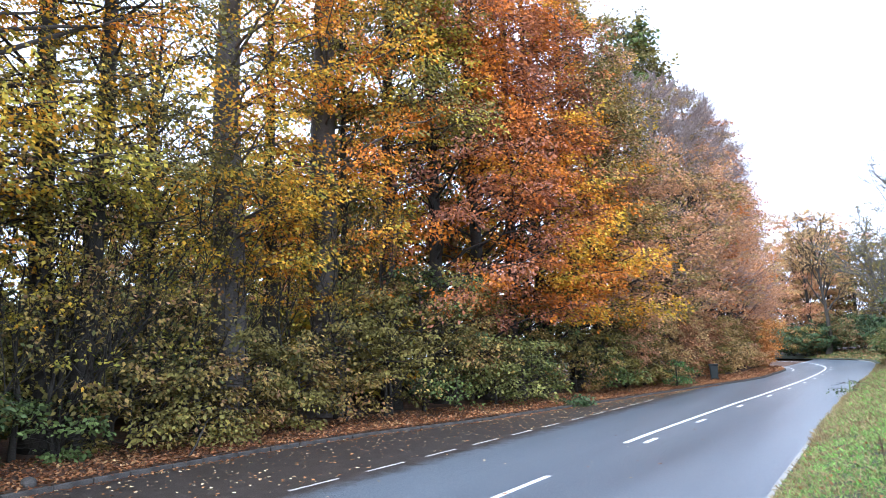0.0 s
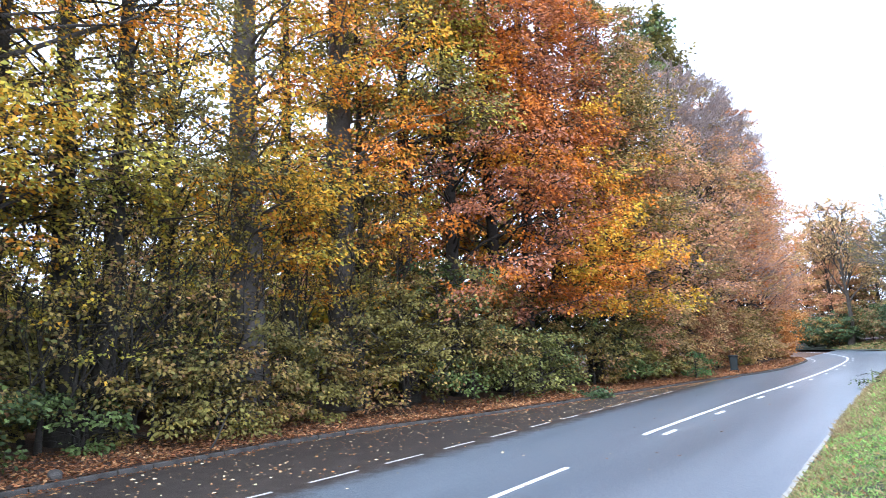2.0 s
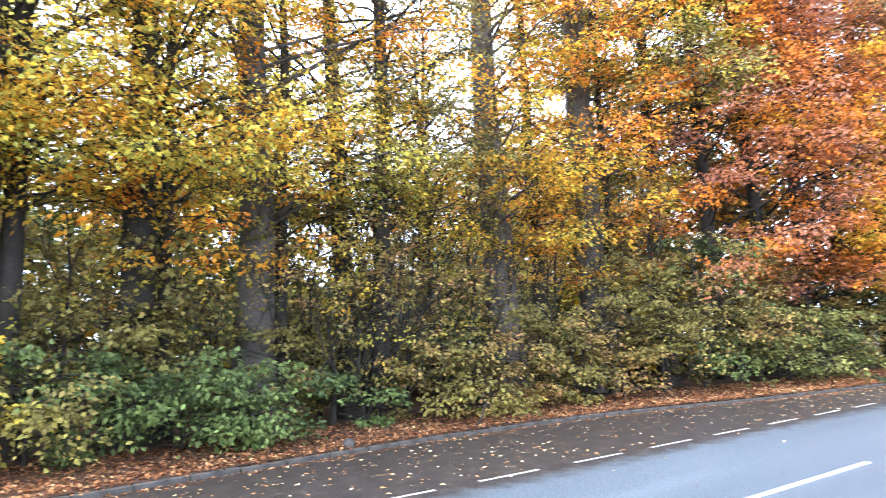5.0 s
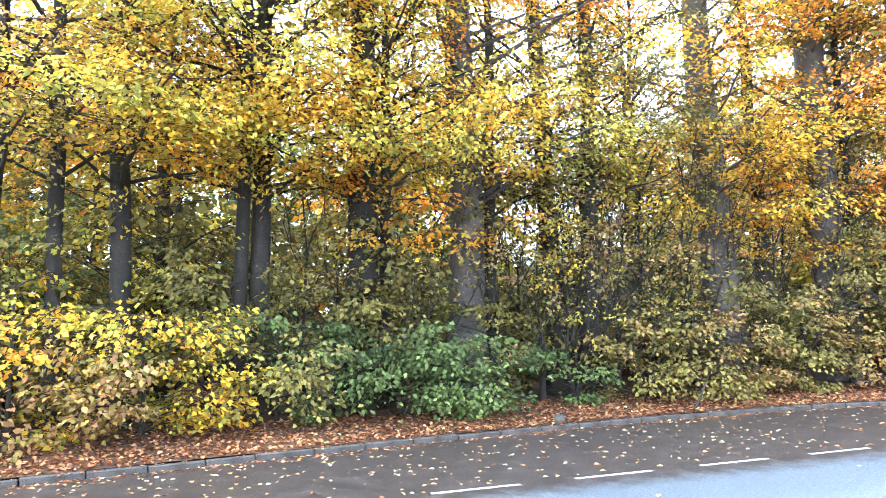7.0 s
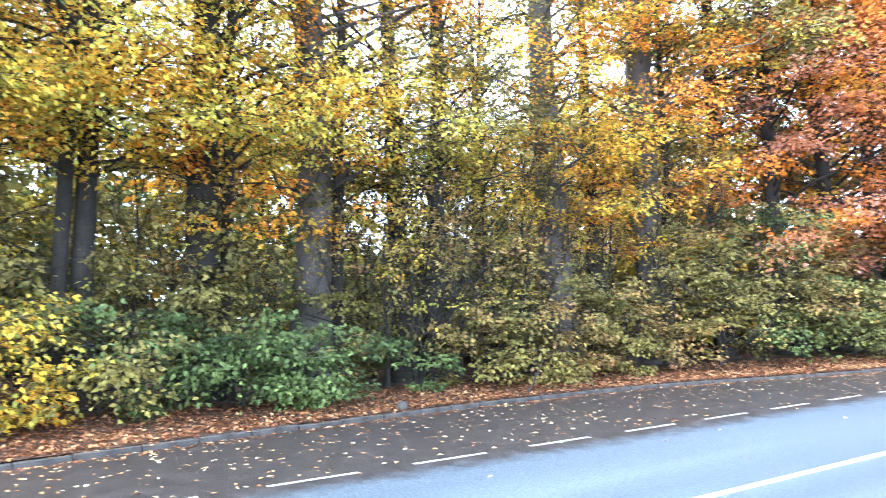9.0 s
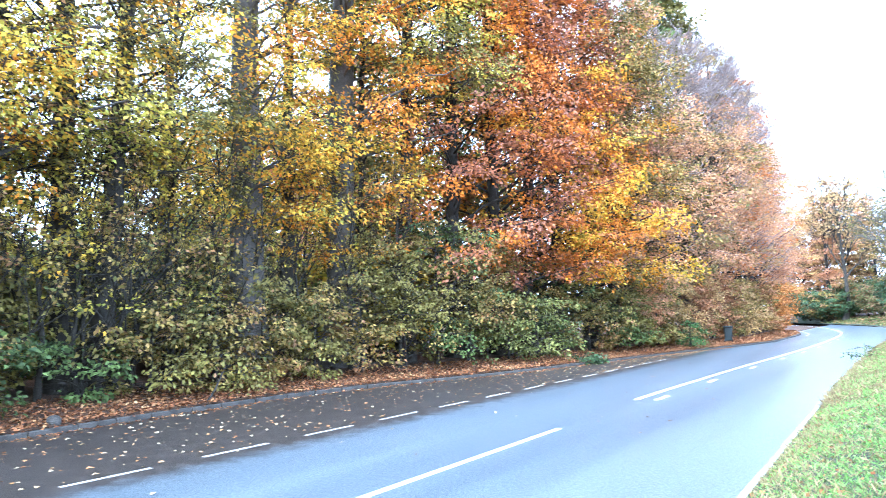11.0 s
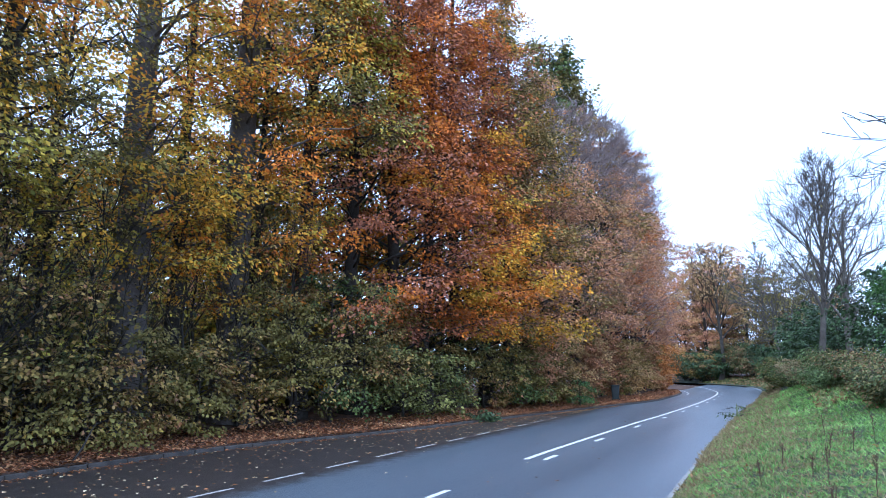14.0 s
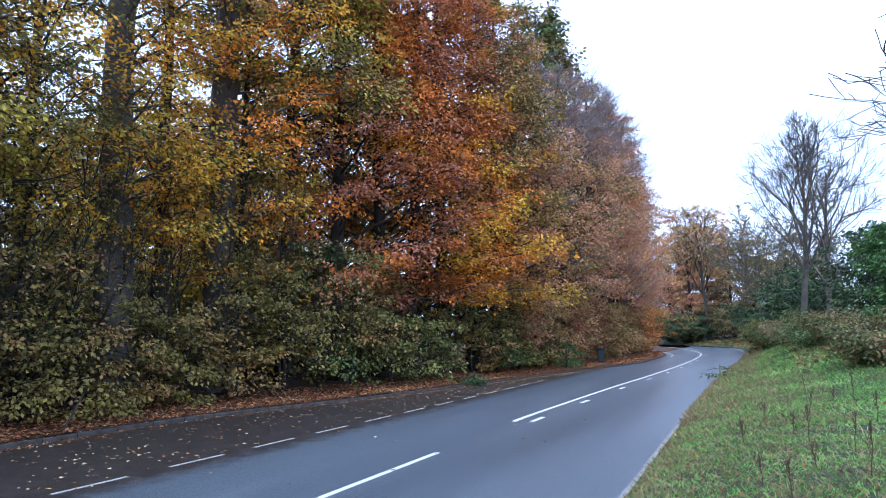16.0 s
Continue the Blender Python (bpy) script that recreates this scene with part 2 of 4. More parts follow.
M_SOIL = surface("leafy_soil", [(0.3, (0.02, 0.011, 0.007)), (0.5, (0.07, 0.034, 0.017)), (0.7, (0.17, 0.075, 0.034))], 0.8, 0.95, 0.8, 14, 0.05)
# turf much darker than its blades: the shade between them is in this colour
M_TURF = surface("turf", [(0.3, (0.018, 0.022, 0.01)), (0.5, (0.036, 0.046, 0.018)), (0.7, (0.08, 0.072, 0.038))], 0.6, 0.95, 0.8, 18, 0.05)
M_BIN = surface("bin_plastic", [(0.3, (0.006, 0.011, 0.012)), (0.7, (0.016, 0.026, 0.027))], 3, 0.55, 0.1, 60, 0.003)
M_RUBBER = surface("rubber", [(0.3, (0.012, 0.012, 0.012)), (0.7, (0.03, 0.03, 0.03))], 5, 0.7, 0.1, 60, 0.003)
M_STICKER = surface("sticker", [(0.3, (0.5, 0.55, 0.58)), (0.7, (0.7, 0.72, 0.74))], 8, 0.5, 0.05, 60, 0.002)
M_STALK = surface("dead_stalk", [(0.3, (0.05, 0.028, 0.018)), (0.7, (0.13, 0.07, 0.045))], 9, 0.9, 0.3, 60, 0.005)
M_STEM = surface("green_stem", [(0.3, (0.1, 0.13, 0.05)), (0.7, (0.2, 0.24, 0.1))], 9, 0.8, 0.2, 60, 0.005)

# ---- plan of the road: s runs along its straight, o to the right of it; the edges bend away to the left ----


def road_xy(s, o):
    return BASE + s * np.array((math.sin(HEAD), math.cos(HEAD))) + o * np.array((math.cos(HEAD), -math.sin(HEAD)))


def road_so(x, y):
    p = x - BASE[0], y - BASE[1]
    return p[0] * math.sin(HEAD) + p[1] * math.cos(HEAD), p[0] * math.cos(HEAD) - p[1] * math.sin(HEAD)


def eased(ss, oo):
    """An offset along the road that runs smoothly through the given stations."""
    g = np.arange(-70, 170, 0.5)
    k = np.hanning(13)
    v = np.convolve(np.pad(np.interp(g, ss, oo), 6, "edge"), k / k.sum(), "valid")
    return lambda s: float(np.interp(s, g, v))


kerb_o = eased((-60, -26, -20, -11.4, -4.1, 0, 4.7, 8, 12.3, 17.7, 29.5, 36, 39.5, 45, 56, 63, 71, 77, 84, 92, 102, 120, 150),
               (-3.6, -3.7, -4.8, -6.5, -7.5, -7.9, -8.0, -7.6, -6.5, -5.7, -4.1, -3.1, -2.45, -1.85, -1.9, -2.15, -3.4, -5.0, -7.6, -11, -16, -27, -48))
centre_o = eased((-60, 4, 9, 13.6, 17, 21.7, 27, 36, 44, 53, 62, 70, 77, 86, 98, 105, 112, 122, 135, 150),
                 (0.05, 0.04, -0.12, 0.0, 0.1, 0.25, 0.52, 0.85, 1.05, 1.12, 1.02, 0.6, -0.3, -1.7, -4.4, -7.0, -10.2, -16, -25, -37))
right_o = eased((-60, 14, 26, 36, 45, 56, 66, 76, 84, 92, 102, 112, 122, 134, 150),
                (3.75, 3.75, 3.95, 4.2, 4.45, 4.65, 4.78, 4.7, 4.4, 3.8, 1.6, -2.6, -8, -16, -29))


def smooth(a, b, v):
    t = min(1.0, max(0.0, (v - a) / (b - a)))
    return t * t * (3 - 2 * t)


def ground_z(x, y):
    s, o = road_so(x, y)
    left, right = kerb_o(s) - o, o - right_o(s)
    bump_ = 0.05 * noise.noise((x * 0.6, y * 0.6, 0))
    if left > 0:
        return 0.11 + float(np.interp(left, (0, 1.5, 4, 10), (0, 0.08, 0.3, 0.5))) + bump_ * smooth(0.3, 1.5, left)
    if right > 0:
        near = float(np.interp(right, (0, 1.6, 6, 12, 20), (0, 0.38, 0.95, 1.7, 2.3)))
        far = float(np.interp(right, (0, 0.8, 2.2, 4, 7, 14), (0, 0.25, 0.9, 1.6, 2.5, 3.2)))
        k = smooth(6, 34, s)
        far *= 1 - 0.55 * smooth(62, 90, s)
        return 0.07 + near + (far - near) * k + bump_ * smooth(0.3, 1.5, right)
    return -0.06


# ---- mesh helpers ----


def link_mesh(name, verts, faces, material, parent=None, label="", smooth_shade=False):
    me = bpy.data.meshes.new(name)
    me.from_pydata(verts, [], faces)
    me.materials.append(material)
    if smooth_shade:
        me.polygons.foreach_set("use_smooth", np.ones(len(me.polygons), bool))
    ob = new(name, me)
    if parent:
        ob.parent = parent
    if label:
        tagged(ob, label)
    return ob


def part(name, bm, material, parent, label=""):
    me = bpy.data.meshes.new(name)
    bm.to_mesh(me)
    bm.free()
    me.materials.append(material)
    ob = new(name, me)
    ob.parent = parent
    if label:
        tagged(ob, label)
    return ob


def box_bm(size, at=(0, 0, 0), bevel=0.0, turn=0.0):
    bm = bmesh.new()
    bmesh.ops.create_cube(bm, size=1, matrix=Matrix.Translation(at) @ Matrix.Rotation(turn, 4, "Z") @ Matrix.Diagonal((*size, 1)))
    if bevel:
        bmesh.ops.bevel(bm, geom=bm.edges[:], offset=bevel, segments=1, affect="EDGES")
    return bm


def empty(name, at, label="", category="", group="", kind=""):
    e = new(name)
    e.location = at
    return tagged(e, label, category, group, kind)


class Tubes:
    """Gathers tapered tubes into one mesh."""

    def __init__(self):
        self.v, self.f, self.n = [], [], 0

    def add(self, pts, radii, sides=6):
        pts = np.asarray(pts, float)
        tg = np.gradient(pts, axis=0)
        tg /= np.linalg.norm(tg, axis=1)[:, None] + 1e-9
        ref = np.where(np.abs(tg[:, 2:3]) > 0.9, [[1.0, 0, 0]], [[0, 0, 1.0]])
        a = np.cross(tg, ref)
        a /= np.linalg.norm(a, axis=1)[:, None] + 1e-9
        b = np.cross(tg, a)
        ang = np.arange(sides) * 2 * np.pi / sides
        r = np.asarray(radii, float)[:, None, None]
        ring = pts[:, None] + r * (np.cos(ang)[None, :, None] * a[:, None] + np.sin(ang)[None, :, None] * b[:, None])
        self.v.append(ring.reshape(-1, 3))
        k, j = np.meshgrid(np.arange(len(pts) - 1), np.arange(sides), indexing="ij")
        i0 = self.n + k * sides + j
        i1 = self.n + k * sides + (j + 1) % sides
        self.f.append(np.stack([i0, i1, i1 + sides, i0 + sides], -1).reshape(-1, 4))
        self.n += len(pts) * sides

    def make(self, name, material, parent=None, label=""):
        return quad_mesh(name, np.concatenate(self.v), np.concatenate(self.f), material, parent, label, True)


def quad_mesh(name, v, f, material, parent=None, label="", smooth_shade=False):
    """A mesh of four-sided faces from arrays."""
    me = bpy.data.meshes.new(name)
    me.vertices.add(len(v))
    me.vertices.foreach_set("co", np.ascontiguousarray(v, np.float32).ravel())
    me.loops.add(f.size)
    me.loops.foreach_set("vertex_index", np.ascontiguousarray(f, np.int32).ravel())
    me.polygons.add(len(f))
    me.polygons.foreach_set("loop_start", np.arange(len(f), dtype=np.int32) * 4)
    if smooth_shade:
        me.polygons.foreach_set("use_smooth", np.ones(len(f), bool))
    me.update(calc_edges=True)
    me.materials.append(material)
    ob = new(name, me)
    if parent:
        ob.parent = parent
    if label:
        tagged(ob, label)
    return ob


def leaf_mesh(name, pos, way, up, size, material, parent=None, label="", wide=0.62):
    """Folded, pointed leaves: one face each, bent along the midrib."""
    way = way / (np.linalg.norm(way, axis=1)[:, None] + 1e-9)
    side = np.cross(way, up)
    side /= np.linalg.norm(side, axis=1)[:, None] + 1e-9
    nor = np.cross(side, way)
    size = np.asarray(size)[:, None]
    mid = pos + way * size * 0.45 + nor * size * 0.1
    w = size * wide * 0.5
    v = np.stack([pos, mid + side * w, pos + way * size - nor * size * 0.06, mid - side * w], 1)
    return quad_mesh(name, v.reshape(-1, 3), np.arange(len(pos) * 4).reshape(-1, 4), material, parent, label)


def sprays_to_leaves(rng, sprays, per, size, tilt=0.6, droop=0.25, flat=0.22, facing=0.55):
    """Leaves along sprays. sprays: rows of start, way, length and the outward direction in plan."""
    sp = np.asarray(sprays)
    rep = np.repeat(np.arange(len(sp)), per)
    start, way, length = sp[rep, :3], sp[rep, 3:6], sp[rep, 6:7]
    outward = np.c_[sp[rep, 7:9], np.zeros(len(rep))]
    n = len(rep)
    u = rng.random((n, 1)) ** 0.8
    side = np.cross(way, [0, 0, 1.0])
    side /= np.linalg.norm(side, axis=1)[:, None] + 1e-9
    lat = rng.normal(0, 1, (n, 1)) * length * (0.16 + 0.16 * (1 - np.abs(2 * u - 1)))
    pos = start + way * length * u + side * lat
    pos[:, 2:3] += rng.normal(0, 1, (n, 1)) * flat * length * 0.5 - droop * length * u * u
    out = way + side * np.sign(lat) * rng.random((n, 1)) * 1.3 + rng.normal(0, 0.45, (n, 3))
    out[:, 2] -= 0.45 + 0.5 * rng.random(n)
    up = np.array([[0, 0, 0.6]]) + facing * outward + rng.normal(0, tilt, (n, 3))
    return pos, out, up, size * (0.65 + 0.7 * rng.random(n))


def twig_mesh(name, sp, thick, material, parent):
    """Three-sided tapering twigs, one to a spray."""
    q, w, ln = sp[:, :3], sp[:, 3:6], sp[:, 6:7]
    pts = np.stack([q, q + w * ln - np.c_[0 * ln, 0 * ln, 0.12 * ln]], 1)
    a = np.cross(w, [0, 0, 1.0])
    a /= np.linalg.norm(a, axis=1)[:, None] + 1e-9
    b = np.cross(w, a)
    ang = np.arange(3) * 2 * np.pi / 3
    r = np.array([1.0, 0.25])[None, :, None, None] * thick
    ring = pts[:, :, None] + r * (np.cos(ang)[None, None, :, None] * a[:, None, None] + np.sin(ang)[None, None, :, None] * b[:, None, None])
    i0 = np.arange(len(sp))[:, None] * 6 + np.arange(3)[None]
    i1 = np.arange(len(sp))[:, None] * 6 + (np.arange(3)[None] + 1) % 3
    f = np.stack([i0, i1, i1 + 3, i0 + 3], -1).reshape(-1, 4)
    return tagged(quad_mesh(name, ring.reshape(-1, 3), f, material, parent), kind="stuff")


def woody(name, at, rng, height, girth, limbs, reach, low, leaf, per, leaves, bark, label, category, group="",
          rise=0.55, steps=5, spray=0.75, lean=(0, 0), back=0.45, front=None, gap=0.0, top_bare=1.1, thin_top=0.4, tilt=0.6, tex=(0.35, 1.0), bow=0.5, knot=0.55, high=0.985, ease=1.0, spread=(0.62, 0.45), wob=0.003, thick=0.011, twig=None, second=None, fuzz=0, tight=0.0, layer=1.3, skirt=0.0):
    """A tree or shrub: trunk, limbs with twigs, and leaves on sprays. reach(k): crown radius at share k of the height."""
    x, y = at
    z = ground_z(x, y) - 0.08
    root = empty(name, (x, y, z), label, category, group)
    wood, sprays, bare = Tubes(), [], []
    hs = np.linspace(0, 1, 11)
    wb = rng.normal(0, wob, (11, 2)).cumsum(0) * height
    wb -= wb[:1]
    axis = np.c_[wb[:, 0] + lean[0] * hs * height, wb[:, 1] + lean[1] * hs * height, hs * height]
    rad = girth / 2 * (1 - 0.3 * hs - 0.56 * hs ** 2.2) * (1 + 0.55 * np.exp(-hs * height / 0.5))
    fine = np.r_[0, 0.012, 0.03, hs[1:]]
    axis_f = np.stack([np.interp(fine, hs, axis[:, k]) for k in range(3)], 1)
    wood.add(axis_f, np.interp(fine, hs, rad), 10)
    seedv = rng.random(3) * 50
    stout = girth > 0.42
    t = np.linspace(0, 1, 7 if stout else 5)
    for i in range(limbs):
        k = low + (high - low) * ((i + rng.random()) / limbs) ** ease
        az = i * 2.39996 + rng.normal(0, 0.5)
        d = np.array((math.cos(az), math.sin(az)))
        facing = 0.0 if front is None else float(d @ np.asarray(front))
        if facing < -0.15 and rng.random() > back:
            continue
        h0 = max(0.02, k - 0.5 * reach(k) / height * rise)
        p0 = np.array([np.interp(h0, hs, axis[:, c]) for c in range(3)])
        ln = reach(k) * (spread[0] + spread[1] * rng.random()) * (1 + 0.15 * facing)
        if ln < 0.2:
            continue
        curve = np.outer(t, np.r_[d, 0]) * ln
        curve[:, 2] = ln * rise * (t * (1 + bow) - bow * t * t * 1.15)
        curve += np.r_[[[0, 0, 0]], rng.normal(0, 0.045, (len(t) - 1, 3)).cumsum(0) * ln * 0.6]
        curve += p0
        r0 = max(0.012, min(girth * 0.2, 0.014 * ln + 0.01))
        wood.add(curve, r0 * (1 - 0.85 * t), 5 if stout else 4)
        for j in range(steps):
            u = tex[0] + (tex[1] - tex[0]) * (j + rng.random()) / steps
            q = np.array([np.interp(u, t, curve[:, c]) for c in range(3)])
            a2 = az + (1 if j % 2 else -1) * (0.3 + 0.7 * rng.random())
            w = np.array((math.cos(a2), math.sin(a2), rise * 0.45 * (1 - u) + rng.normal(0, 0.16)))
            w /= np.linalg.norm(w)
            sl = spray * (0.6 + 0.8 * rng.random()) * (0.55 - tight + (0.45 + tight) * min(1.0, ln / (2.0 + 2 * tight)))
            one = (*q, *w, sl, *d)
            nz = noise.noise((q[0] * knot + seedv[0], q[1] * knot + seedv[1], q[2] * knot * layer + seedv[2]))
            (bare if nz < gap - 0.35 or (k > top_bare - 0.12 * rng.random() and rng.random() > thin_top) else sprays).append(one)
    wood.make("trunk", bark, root)
    if fuzz and bare:
        sp = np.repeat(np.array(bare), fuzz, 0)
        n = len(sp)
        sp[:, :3] += sp[:, 3:6] * sp[:, 6:7] * rng.random((n, 1)) * 0.9
        sp[:, 3:6] += rng.normal(0, 0.35, (n, 3)) + np.array((0, 0, 1.0))
        sp[:, 3:6] /= np.linalg.norm(sp[:, 3:6], axis=1)[:, None]
        sp[:, 6] *= 0.5 + 0.5 * rng.random(n)
        bare += [tuple(q) for q in sp]
    every = np.array(sprays + bare)
    if len(every):
        twig_mesh("branchwork", every, thick, twig or M_DARKBARK, root)
    if sprays:
        if second:
            sp = np.array(sprays)
            pick = np.array([noise.noise((q[0] * 0.4 + 9, q[1] * 0.4, q[2] * 0.5)) > (0.05 if not skirt else 0.32 if q[2] > skirt else -0.3) for q in sp])
            for some, m in ((sp[~pick], leaves), (sp[pick], second)):
                if len(some):
                    tagged(leaf_mesh("crown", *sprays_to_leaves(rng, some, per, leaf, tilt), m, root), kind="stuff")
        else:
            tagged(leaf_mesh("crown", *sprays_to_leaves(rng, sprays, per, leaf, tilt), leaves, root), kind="stuff")
    return root


def forking(name, at, rng, height, girth, bark, label, group, limbs=7, fork=0.3, spread=0.75, levels=4, reach=0.34, leaves=None, leaf=0.16, per=2, rise=0.75, only=None, category="tree", thin=0.004, twiggy=4, top=0.97, curl=0.26):
    """A tree whose limbs fork again and again into fine twigs."""
    x, y = at
    root = empty(name, (x, y, ground_z(x, y) - 0.08), label, category, group)
    wood, fine, tips = Tubes(), Tubes(), []
    zs = np.linspace(0, 1, 8)
    wb = np.r_[[[0, 0]], rng.normal(0, 0.012, (7, 2)).cumsum(0)] * height
    axis = np.c_[wb, zs * height * 0.8]
    wood.add(axis, girth / 2 * (1 - 0.75 * zs) * (1 + 0.5 * np.exp(-zs * height / 0.5)), 9)

    def grow(p, d, ln, r, lv):
        bend = rng.normal(0, curl, 3)
        mid = p + d * ln * 0.5 + bend * ln * 0.12
        d2 = d + bend * 0.8 + np.array((0, 0, 0.1))
        d2 /= np.linalg.norm(d2)
        end = mid + d2 * ln * 0.5
        fine.add([p, mid, end], np.maximum([r, r * 0.8, r * 0.55], thin), 6 if lv > 2 else 3)
        if lv == 0:
            tips.append((*mid, *d2, max(0.3, ln * 0.6), d2[0], d2[1]))
            return
        for c in range(3 if lv > 2 else twiggy):
            w = d2 + rng.normal(0, 0.5, 3) + np.array((0, 0, 0.12))
            w /= np.linalg.norm(w)
            u = 0.45 + 0.55 * rng.random() if c else 1.0
            q = p + (end - p) * u
            grow(q, w, ln * (0.55 + 0.25 * rng.random()), r * 0.52, lv - 1)

    for i in range(limbs):
        k = fork + (top - fork) * i / max(1, limbs - 1)
        az = i * 2.4 + rng.normal(0, 0.3) if only is None else only + rng.normal(0, 0.3) + (math.pi if i % 3 == 2 else 0)
        d = np.array((math.cos(az), math.sin(az), rise + 0.9 * k * rise))
        d /= np.linalg.norm(d)
        p = np.array([np.interp(k, zs, axis[:, c]) for c in range(3)])
        grow(p, d, height * reach * (1.15 - 0.6 * k) * (0.8 + 0.4 * rng.random()) * spread / 0.75, girth * 0.24 * (1.15 - 0.6 * k), levels - 1)
    wood.make("trunk", bark, root)
    tagged(fine.make("branchwork", bark, root), kind="stuff")
    if leaves:
        tagged(leaf_mesh("crown", *sprays_to_leaves(rng, tips, per, leaf, 0.6), leaves, root), kind="stuff")
    return root

# ---- ground, road, kerbs, markings ----


def build_ground():
    """One sheet to the horizon; it dips under the road and the verges laid over it."""
    xs = np.r_[-1500, -600, -250, -110, -60, np.arange(-40, -18, 2.0), np.arange(-18, 62, 1.0), np.arange(62, 100, 4.0), 140, 260, 600, 1500]
    ys = np.r_[-1500, -600, -250, -110, -60, np.arange(-40, -8, 2.0), np.arange(-8, 112, 1.0), np.arange(112, 150, 4.0), 180, 300, 600, 1500]

    def low(x, y):
        s, o = road_so(x, y)
        if -58 < s < 138 and kerb_o(s) - 4.6 < o < right_o(s) + 4.6:
            return -0.3
        return ground_z(x, y)

    v = [(x, y, low(x, y)) for y in ys for x in xs]
    nx = len(xs)
    f = [(j * nx + i, j * nx + i + 1, (j + 1) * nx + i + 1, (j + 1) * nx + i) for j in range(len(ys) - 1) for i in range(nx - 1)]
    ob = link_mesh("ground", v, f, M_SOIL, smooth_shade=True)
    ob.data.materials.append(M_TURF)
    for p in ob.data.polygons:
        s, o = road_so(p.center.x, p.center.y)
        p.material_index = 1 if o > right_o(s) and s < 62 else 0
    return tagged(ob, "dark leafy woodland soil and rough grass bank", "ground", kind="structure")


def verge(name, s_list, offsets, sign, material, label):
    """A strip of earth beside the kerb, following its height."""
    v, f, w = [], [], len(offsets)
    for s in s_list:
        for d in offsets:
            o = right_o(s) + d if sign > 0 else kerb_o(s) - d
            x, y = road_xy(s, o)
            v.append((x, y, ground_z(x, y)))
    for k in range(len(s_list) - 1):
        for c in range(w - 1):
            q = (k * w + c, k * w + c + 1, (k + 1) * w + c + 1, (k + 1) * w + c)
            f.append(q if sign > 0 else q[::-1])
    return tagged(link_mesh(name, v, f, material, smooth_shade=True), label, "verge", kind="structure")


def strip(name, s_list, o_left, o_right, z, material, parent=None, cols=1):
    v, f = [], []
    for s in s_list:
        a, b = o_left(s), o_right(s)
        for c in range(cols + 1):
            v.append((*road_xy(s, a + (b - a) * c / cols), z))
    w = cols + 1
    for k in range(len(s_list) - 1):
        for c in range(cols):
            f.append((k * w + c, k * w + c + 1, (k + 1) * w + c + 1, (k + 1) * w + c))
    return link_mesh(name, v, f, material, parent)


ground = build_ground()
S_ALL = np.r_[-60, -40, np.arange(-30, 146, 1.0)]
road = strip("road", S_ALL, lambda s: max(-3.5, kerb_o(s)), right_o, 0.0, M_ASPHALT, cols=4)
tagged(road, "grey damp asphalt road with white lane markings", "road", kind="structure")
layby = strip("lay_by", np.arange(-26, 38.1, 1.0), lambda s: kerb_o(s), lambda s: -3.5, 0.0, M_ASPHALT, cols=3)
tagged(layby, "dark worn asphalt lay-by strewn with fallen leaves", "lay-by", kind="structure")


def marking(name, s0, s1, o, width, material, steps=1, height=0.004):
    """A thin raised bar of paint along the road."""
    ss = np.linspace(s0, s1, steps + 1)
    top = [(*road_xy(s, o(s) + e), height) for s in ss for e in (-width / 2, width / 2)]
    n = len(top)
    v = top + [(a, b, 0.0005) for a, b, _ in top]
    f = [(2 * k, 2 * k + 1, 2 * k + 3, 2 * k + 2) for k in range(steps)]
    f += [(2 * k, 2 * k + 2, n + 2 * k + 2, n + 2 * k) for k in range(steps)] + [(2 * k + 3, 2 * k + 1, n + 2 * k + 1, n + 2 * k + 3) for k in range(steps)]
    f += [(1, 0, n, n + 1), (n - 2, n - 1, 2 * n - 1, 2 * n - 2)]
    return link_mesh(name, v, f, material, road)


for k in range(-9, 12):  # edge of the lay-by
    end = 2.17 + 2.14 * (k - 0)
    if end < 25:
        marking("lay_by_dash", end - 1.28, end, lambda s: -3.55, 0.085, M_WORNPAINT)
for k in range(4):  # centre line dashes before the solid line
    marking("centre_dash", 3.85 - 6.1 - k * 7.5, 3.85 - k * 7.5, centre_o, 0.11, M_PAINT)
marking("solid_line", 8.7, 136, centre_o, 0.14, M_PAINT, 130)
for k in range(11):
    end = 9.85 if k == 0 else 14.9 + 5.95 * (k - 1)
    marking("short_dash", end - 1.0, end, lambda s: centre_o(s) + 0.44, 0.13, M_PAINT)
marking("edge_line", 59, 110, lambda s: kerb_o(s) + 0.62, 0.12, M_PAINT, 50)


